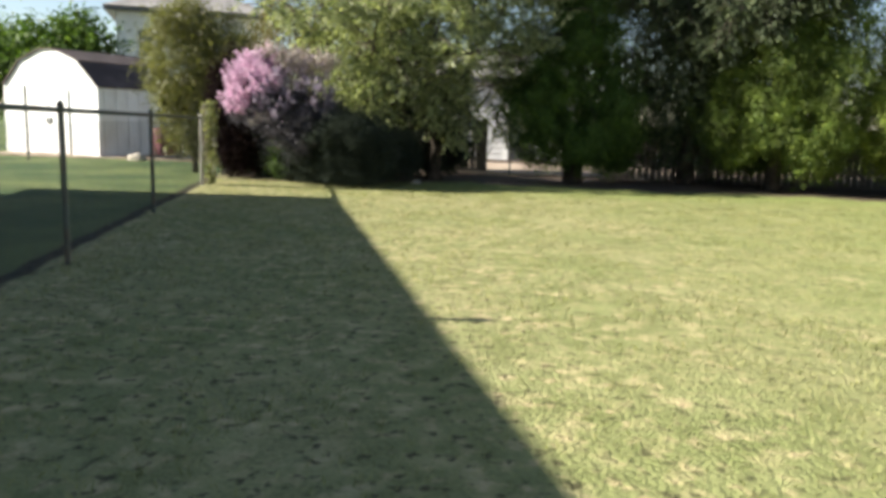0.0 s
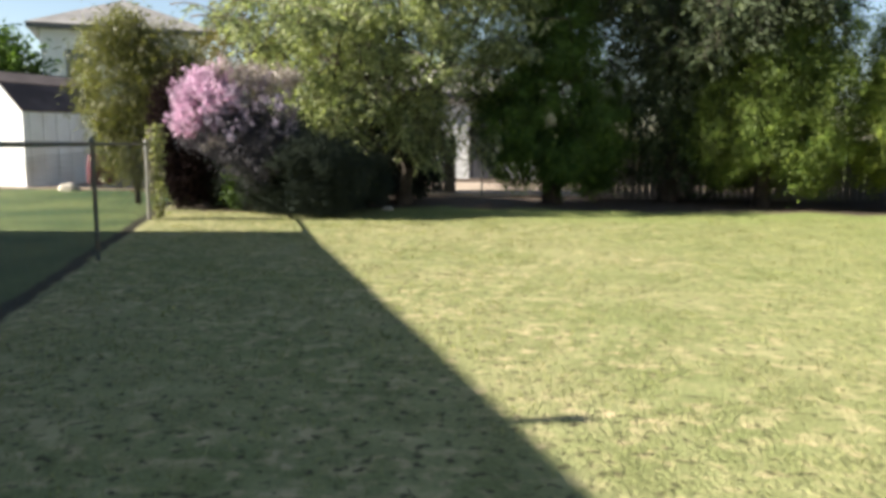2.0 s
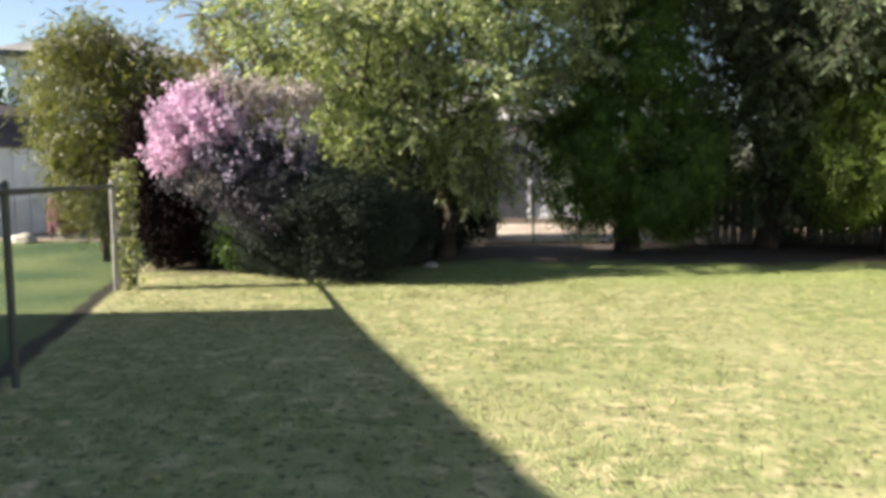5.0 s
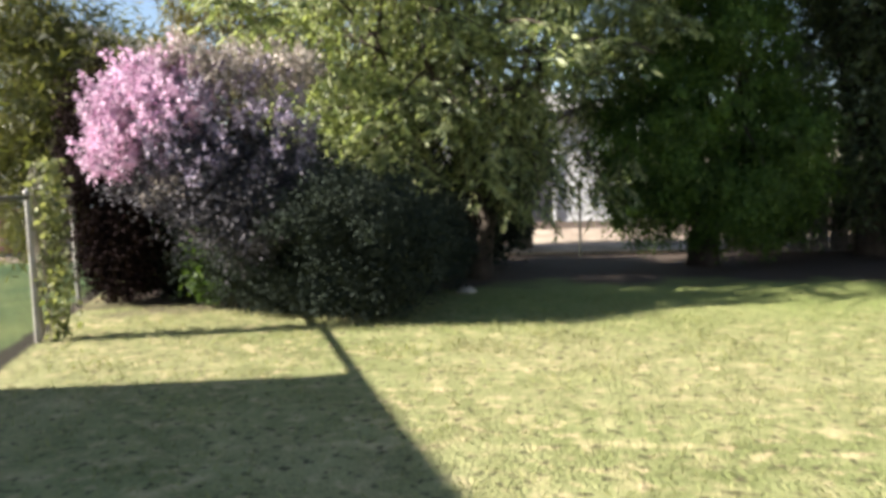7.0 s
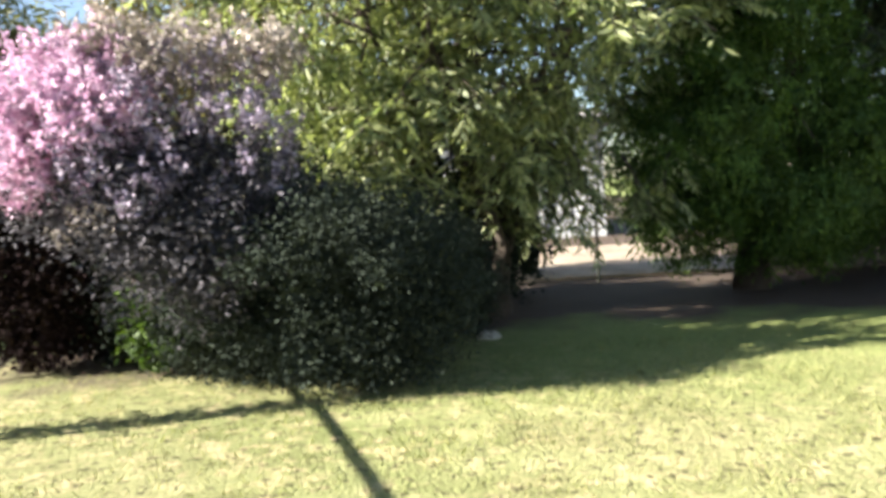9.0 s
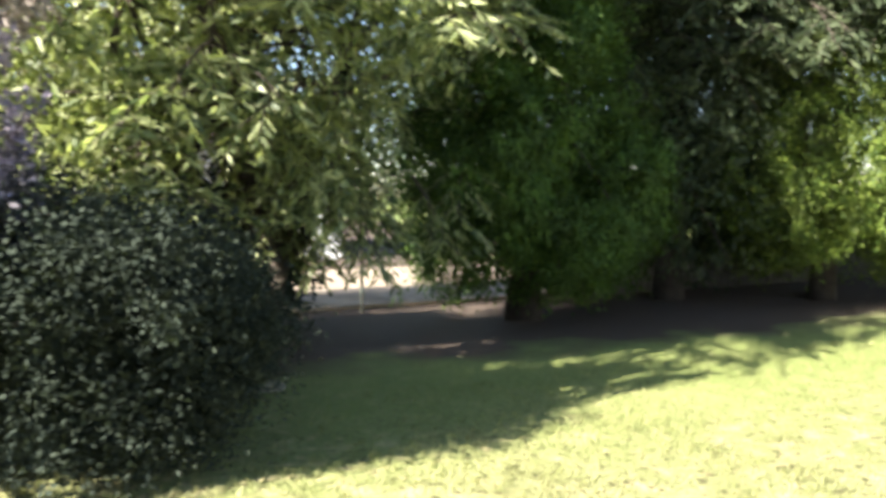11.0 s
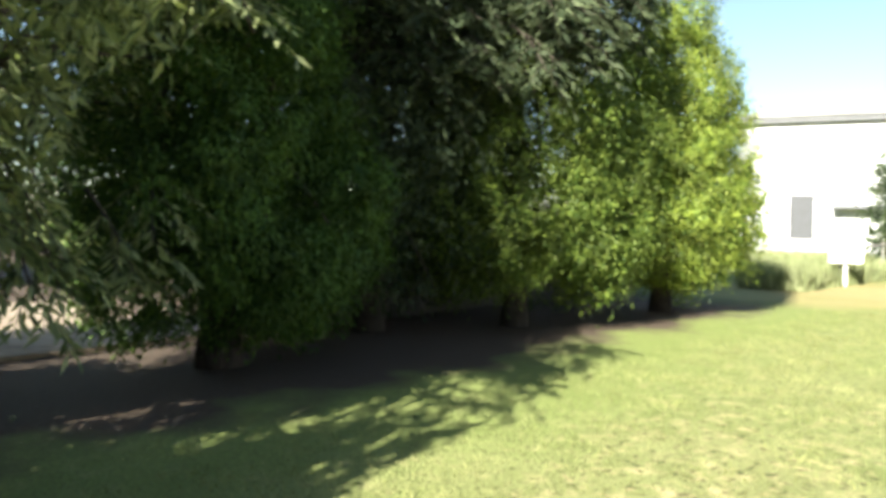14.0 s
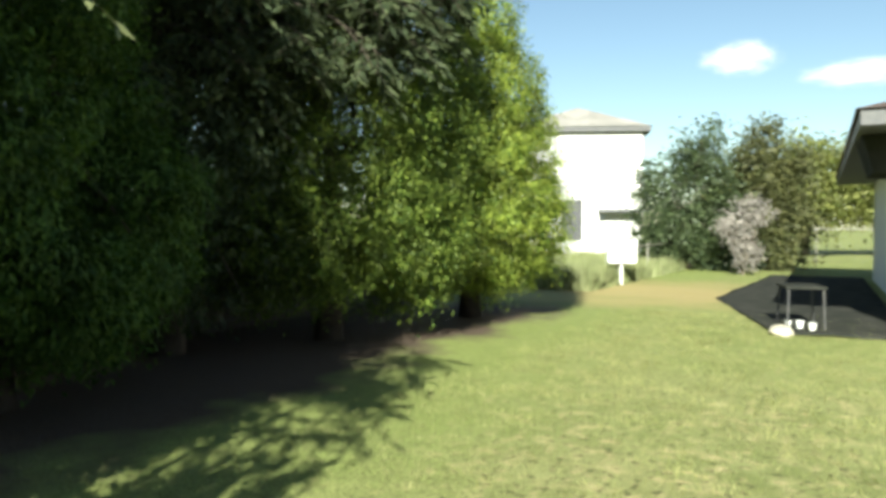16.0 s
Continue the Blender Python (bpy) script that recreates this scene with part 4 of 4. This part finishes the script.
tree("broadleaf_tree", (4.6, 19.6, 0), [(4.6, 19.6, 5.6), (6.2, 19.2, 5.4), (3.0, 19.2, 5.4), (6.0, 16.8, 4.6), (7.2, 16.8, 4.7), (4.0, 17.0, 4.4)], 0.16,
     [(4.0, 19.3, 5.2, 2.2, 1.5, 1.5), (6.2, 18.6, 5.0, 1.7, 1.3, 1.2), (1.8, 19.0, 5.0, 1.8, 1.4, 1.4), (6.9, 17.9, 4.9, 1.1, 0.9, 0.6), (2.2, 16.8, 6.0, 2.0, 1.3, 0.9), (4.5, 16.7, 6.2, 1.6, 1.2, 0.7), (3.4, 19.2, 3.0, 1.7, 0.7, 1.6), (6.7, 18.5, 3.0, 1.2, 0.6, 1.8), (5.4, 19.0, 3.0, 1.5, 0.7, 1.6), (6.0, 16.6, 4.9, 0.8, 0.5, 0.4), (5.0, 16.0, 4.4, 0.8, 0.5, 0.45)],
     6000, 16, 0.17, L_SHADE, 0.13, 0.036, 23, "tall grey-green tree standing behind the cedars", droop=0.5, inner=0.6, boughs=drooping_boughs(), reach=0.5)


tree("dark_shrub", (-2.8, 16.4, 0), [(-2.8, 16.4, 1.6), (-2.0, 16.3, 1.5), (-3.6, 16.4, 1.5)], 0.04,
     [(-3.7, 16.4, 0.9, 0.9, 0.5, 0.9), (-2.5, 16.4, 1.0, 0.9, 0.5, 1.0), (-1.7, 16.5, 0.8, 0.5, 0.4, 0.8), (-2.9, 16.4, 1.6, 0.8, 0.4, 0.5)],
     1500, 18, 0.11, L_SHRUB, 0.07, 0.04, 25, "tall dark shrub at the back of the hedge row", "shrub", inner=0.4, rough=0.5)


def board_fence(at, count, seed, label):
    ob = thing("board_fence", at, 0, label, "fence")
    rng = np.random.default_rng(seed)
    run = count * 0.146
    shapes = []
    for k in range(4):
        bm = box((0, 0, -0.03), (0.135, 0.02, 1.25 + 0.02 * k), 0.003)
        me = bpy.data.meshes.new("board")
        bm.to_mesh(me)
        bm.free()
        me.materials.append(FENCE_WOOD)
        shapes.append(me)
    for k in range(count):
        b = new("board", shapes[rng.integers(4)])
        b.parent = ob
        b.matrix_basis = pose(k * 0.146, 0, 0, 0, rng.normal(0, 0.5), rng.normal(0, 1.0))
    for z in (0.3, 1.0):
        part("rail", box((0, 0.03, z), (run, 0.07, z + 0.09)), FENCE_WOOD, ob)
    for k in range(int(run / 2.1) + 1):
        part("post", box((k * 2.1, 0.075, -0.05), (k * 2.1 + 0.09, 0.165, 1.3)), FENCE_WOOD, ob)


board_fence((2.2, 18.6, 0), 60, 71, "weathered grey-brown board fence behind the cedars")
board_fence((-5.0, 19.3, 0), 30, 72, "weathered board fence behind the shrubs, by the gap")
tree("dark_shrub", (-1.3, 17.5, 0), [(-1.3, 17.5, 0.9), (-1.0, 17.4, 0.8)], 0.03,
     [(-1.6, 17.5, 0.6, 0.8, 0.5, 0.6)], 420, 16, 0.08, L_SHRUB, 0.09, 0.05, 24, "low dark shrub beside the gap to the alley", "shrub", inner=0.4)
part_post = thing("fence_post", (0.0, 18.4, 0), 0, "thin bare steel post standing in the gap", "post")
part("pole", tube([(0, 0, -0.05), (0, 0, 1.1)], 0.02, 8), STEEL, part_post)
part("cap", tube([(0, 0, 1.1), (0, 0, 1.13)], [0.026, 0.012], 8), STEEL, part_post)


def vine():
    rng = np.random.default_rng(31)
    base = CORNER + Vector((0.05, 0.05, 0))
    ob = thing("vine", base, label="pale green vine climbing the fence end post", category="vine")
    bm = bmesh.new()
    for k in range(5):
        a = rng.uniform(0, 6.28)
        add_tube(bm, [(0.04 * math.cos(a + s), 0.04 * math.sin(a + s), 0.24 * s - 0.02) for s in range(7)], 0.006, 5)
    part("stem", bm, PALE_BARK, ob)
    z = rng.uniform(0.05, 1.45, 800)
    p = np.stack([rng.normal(0.06, 0.05, 800), rng.normal(0.08, 0.08, 800), z], 1)
    poly_mesh("foliage", leaves_at(p, 0.06, 0.045, rng, 0.2), 4, L_VINE, ob)
    return ob


vine()

for k, (x, y, h, s) in enumerate([(-16.0, 25.0, 4.6, 2.2), (-19.5, 25.5, 4.4, 2.2)]):
    tree("broadleaf_tree", (x, y, 0), [(x, y, h * 0.8), (x + .5, y - .6, h * 0.7)], 0.12,
         [(x, y, h * 0.6, s * 0.8, s * 0.6, h * 0.38), (x + 1.0, y, h * 0.7, s * 0.5, s * 0.5, h * 0.25)], 620, 14, 0.2, L_CEDAR, 0.2, 0.09, 35 + k,
         "green tree behind the white shed", droop=0.3, twigs=8)


def covered_grill():
    ob = thing("covered_grill", (-9.0, 19.2, 0), 20, "dark maroon covered grill beside the shed", "grill")
    bm = bmesh.new()
    bmesh.ops.create_icosphere(bm, subdivisions=4, radius=1.0)
    for v in bm.verts:
        c = v.co
        z = (c.z + 1) / 2
        wide = 0.36 - 0.10 * max(0, z - 0.6) + 0.02 * math.sin(9 * math.atan2(c.y, c.x)) * (1 - z)
        r = math.hypot(c.x, c.y)
        v.co = Vector((c.x * wide / max(r, 0.35), c.y * wide * 0.8 / max(r, 0.35), 0.12 + 0.72 * z))
    part("cover", bm, MAROON, ob, smooth=True)
    for x in (-0.26, 0.26):
        for y in (-0.2, 0.2):
            part("leg", tube([(x, y, -0.02), (x, y, 0.3)], 0.018, 8), STEEL, ob)


covered_grill()
yard_pole = thing("yard_pole", (-11.3, 16.9, 0), 0, "thin dark clothes pole in the next yard", "pole")
part("pole", tube([(0, 0, -0.05), (0, 0, 1.72)], 0.03, 10), STEEL, yard_pole)
part("cap", tube([(0, 0, 1.72), (0, 0, 1.76)], [0.038, 0.02], 10), STEEL, yard_pole)

# ---------- the open side to the east ----------
tree("round_shrub", (23.0, 15.4, 0), [(23.0, 15.3, 3.6), (22.6, 16.0, 2.8), (23.3, 14.7, 3.4)], 0.08,
     [(22.7, 16.3, 1.6, 0.9, 0.8, 1.3), (23.2, 14.9, 2.6, 1.0, 0.9, 1.6), (23.0, 15.6, 1.0, 1.2, 1.4, 1.0), (23.1, 15.6, 3.2, 0.6, 0.5, 0.8), (23.2, 14.2, 1.2, 1.0, 0.9, 1.2), (23.1, 14.9, 4.1, 0.4, 0.35, 0.5), (22.6, 16.6, 2.8, 0.35, 0.35, 0.6)],
     1300, 14, 0.17, L_FAR, 0.17, 0.06, 41, "large rounded green shrub at the lawn's end", "shrub", droop=0.3, rough=0.4)
tree("round_shrub", (23.8, 13.2, 0), [(23.8, 13.2, 3.6), (23.6, 13.6, 3.2), (23.9, 12.6, 2.8)], 0.07,
     [(23.7, 13.6, 2.5, 1.0, 0.8, 1.6), (23.9, 12.7, 2.2, 0.9, 0.8, 1.5), (23.6, 13.2, 1.0, 1.0, 1.4, 0.9), (23.8, 13.4, 4.0, 0.5, 0.5, 0.7), (23.9, 12.4, 3.4, 0.4, 0.4, 0.5), (23.8, 14.0, 3.3, 0.4, 0.4, 0.6)],
     1000, 14, 0.17, L_DULL, 0.17, 0.06, 43, "brownish green tall shrub beside the pale blossom", "shrub", droop=0.2, rough=0.4)
tree("flowering_shrub", (21.0, 13.7, 0), [(21.0, 13.7, 1.7), (21.0, 13.3, 1.4), (21.0, 14.1, 1.2)], 0.03,
     [(21.0, 13.5, 1.75, 0.35, 0.5, 0.35), (21.0, 13.85, 1.2, 0.35, 0.35, 0.4), (21.0, 13.6, 0.6, 0.35, 0.3, 0.45), (20.9, 14.1, 1.3, 0.3, 0.25, 0.3)],
     230, 16, 0.10, F_WHITE, 0.08, 0.05, 42, "pale blossoming shrub in front of the round shrub", "shrub", bark=PALE_BARK, rough=0.5)
for k, (x, y, h, s) in enumerate([(37, 12.4, 5.6, 2.8), (39, 9.2, 5.2, 3.0), (42, 6.5, 4.6, 2.8), (41, 16.0, 4.0, 2.0)]):
    tree("broadleaf_tree", (x, y, 0), [(x, y, h), (x + .5, y - 1, h - .6)], 0.14,
         [(x, y, h * 0.62, s * 0.7, s * 0.8, h * 0.36), (x, y - 1.0, h * 0.5, s * 0.6, s * 0.7, h * 0.3)], 560, 14, 0.3, L_YARD, 0.28, 0.12, 50 + k,
         "distant rounded yard tree beyond the far fence", droop=0.3, twigs=8)
# rough grass before the white house
rng = np.random.default_rng(61)
p = np.stack([rng.uniform(13.5, 27, 26000), np.zeros(26000), np.zeros(26000)], 1)
p[:, 1] = 16.3 + 0.05 * (p[:, 0] - 14) + rng.uniform(-0.3, 1.0, 26000) * (1 + 0.35 * (p[:, 0] - 13.5))
h = rng.uniform(0.15, 0.55, 26000)
s = rng.normal(0, 1, (26000, 3)) * [0.012, 0.012, 0]
tip = p + np.stack([rng.normal(0, .08, 26000), rng.normal(0, .08, 26000), h], 1)
tagged(poly_mesh("tall_grass", np.stack([p - s, p + s, tip], 1), 3, TALL_GRASS), "tall pale grass along the wire fence", "grass", kind="stuff")

chain_link_fence("wire_fence", Vector((15.85, 16.0, 0)), Vector((0.995, 0.0, 0)), 4, 3.6, 0.85, "low wire fence on pale posts", GALV, wires=False)
chain_link_fence("wire_fence", Vector((30.0, 14.5, 0)), Vector((0.02, -1, 0)), 5, 2.6, 1.3, "far chain link fence with grey slats", GALV)


def utility_box():
    ob = thing("utility_box", (15.7, 15.86, 0), -64, "white utility box on a short post", "box")
    part("post", box((-0.03, -0.03, -0.05), (0.03, 0.03, 0.5), 0.008), PLASTIC, ob)
    body = part("body", box((-0.32, -0.14, 0.5), (0.32, 0.14, 0.98), 0.02), PLASTIC, ob)
    part("lid", box((-0.34, -0.16, 0.982), (0.34, 0.16, 1.02), 0.01), PLASTIC, body)


utility_box()


# the home's own corner, with its deep eave and a dark door awning
home = hip_house("house", (8.55, 2.35, 0.0), 0, 12.0, 8.2, 2.5, 1.6, 0.85, "pale sided home with a dark eave", courses=False, roof=SHED_ROOF)
part("awning", prism([(8.21, 2.46), (9.0, 2.46), (8.86, 2.02), (8.21, 1.98)], 0.1, 1.6, "x"), CANVAS_AND_SHADE, home)


def rock(at, size, seed, label):
    rng = np.random.default_rng(seed)
    bm = bmesh.new()
    bmesh.ops.create_icosphere(bm, subdivisions=3, radius=1.0)
    for v in bm.verts:
        f = 1 + 0.25 * noise.noise(v.co * 1.6 + Vector((seed, 0, 0))) + 0.08 * noise.noise(v.co * 5)
        v.co = Vector((v.co.x * size[0], v.co.y * size[1], v.co.z * size[2])) * f
    ob = part("stone", bm, STONE, None, smooth=True)
    ob.location = at
    return tagged(ob, label, "stone")


rock((8.5, 12.2, 0.03), (0.26, 0.15, 0.08), 3, "pale flat limestone on the lawn")
rock((-1.6, 15.1, 0.02), (0.10, 0.06, 0.05), 5, "small pale stone in the shade")
rock((-9.4, 18.4, 0.05), (0.25, 0.15, 0.14), 7, "white stone by the shed wall")

def shade_sheet():
    """Home's shade on the lawn, made as a creased dark sheet, stone at corner."""
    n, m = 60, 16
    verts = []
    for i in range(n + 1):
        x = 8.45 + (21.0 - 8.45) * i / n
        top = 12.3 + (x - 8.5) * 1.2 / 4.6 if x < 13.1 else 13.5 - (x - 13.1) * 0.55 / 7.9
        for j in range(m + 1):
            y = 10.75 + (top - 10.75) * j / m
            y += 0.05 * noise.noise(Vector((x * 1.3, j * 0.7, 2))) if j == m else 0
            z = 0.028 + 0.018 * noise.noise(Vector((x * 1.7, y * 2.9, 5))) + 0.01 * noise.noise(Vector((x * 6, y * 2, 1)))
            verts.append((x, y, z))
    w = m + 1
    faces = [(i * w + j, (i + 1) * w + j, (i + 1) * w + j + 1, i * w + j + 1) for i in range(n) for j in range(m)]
    ob = part("shade_sheet", (verts, [], faces), CANVAS_AND_SHADE, smooth=True)
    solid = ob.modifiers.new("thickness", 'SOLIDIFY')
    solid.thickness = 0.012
    return tagged(ob, "dark creased sheet standing in for the home's shade on the lawn", "tarp")


shade_sheet()


def side_table():
    ob = thing("side_table", (9.35, 12.0, 0.02), 12, "small dark garden table on thin pale legs", "table")
    part("tabletop", box((-0.38, -0.25, 0.52), (0.38, 0.25, 0.55), 0.008), CANVAS_AND_SHADE, ob)
    for x in (-0.34, 0.34):
        for y in (-0.21, 0.21):
            part("leg", tube([(x * 1.08, y * 1.08, -0.02), (x, y, 0.52)], 0.014, 8), LEG_PAINT, ob)


def pot(at, r, h):
    ob = thing("flower_pot", at, 0, "small white plastic flower pot beside the table", "pot", group="white pots")
    bm = tube([(0, 0, -0.01), (0, 0, h * 0.85)], [r * 0.7, r * 0.95], 16)
    part("body", bm, PLASTIC, ob)
    part("rim", tube([(0, 0, h * 0.85), (0, 0, h)], [r * 1.05, r * 1.05], 16), PLASTIC, ob)


side_table()
pot((9.05, 12.0, 0.03), 0.05, 0.09)
pot((8.95, 11.85, 0.03), 0.05, 0.08)
pot((9.2, 12.15, 0.03), 0.045, 0.07)


def water_barrel():
    ob = thing("water_barrel", (-3.65, 16.4, 0), 0, "teal plastic barrel behind the shrubs", "barrel")
    bm = tube([(0, 0, -0.02), (0, 0, 0.1), (0, 0, 0.55), (0, 0, 1.0), (0, 0, 1.1)], [0.24, 0.27, 0.30, 0.27, 0.24], 24)
    part("body", bm, TEAL, ob, smooth=False)
    part("lid", tube([(0, 0, 1.1), (0, 0, 1.14)], [0.25, 0.24], 24), TEAL, ob)
    for z in (0.36, 0.74):
        part("hoop", tube([(0, 0, z), (0, 0, z + 0.04)], [0.305, 0.305], 24), TEAL, ob)


water_barrel()

# clouds, far off
def cloud(at, size):
    w, h = size
    ob = part("backdrop", ([(-1, 0, -1), (1, 0, -1), (1, 0, 1), (-1, 0, 1)], [], [(0, 1, 2, 3)]), CLOUD)
    ob.matrix_world = look(at, (0, 12, 1)) @ pose(0, 0, 0, 90) @ Matrix.Diagonal((w, 1, h, 1))
    ob.visible_shadow = False
    tagged(ob, "small soft white cloud in a blue sky", "cloud", kind="structure")


cloud((900, 92, 182), (60, 28))
cloud((900, -22, 158), (80, 22))
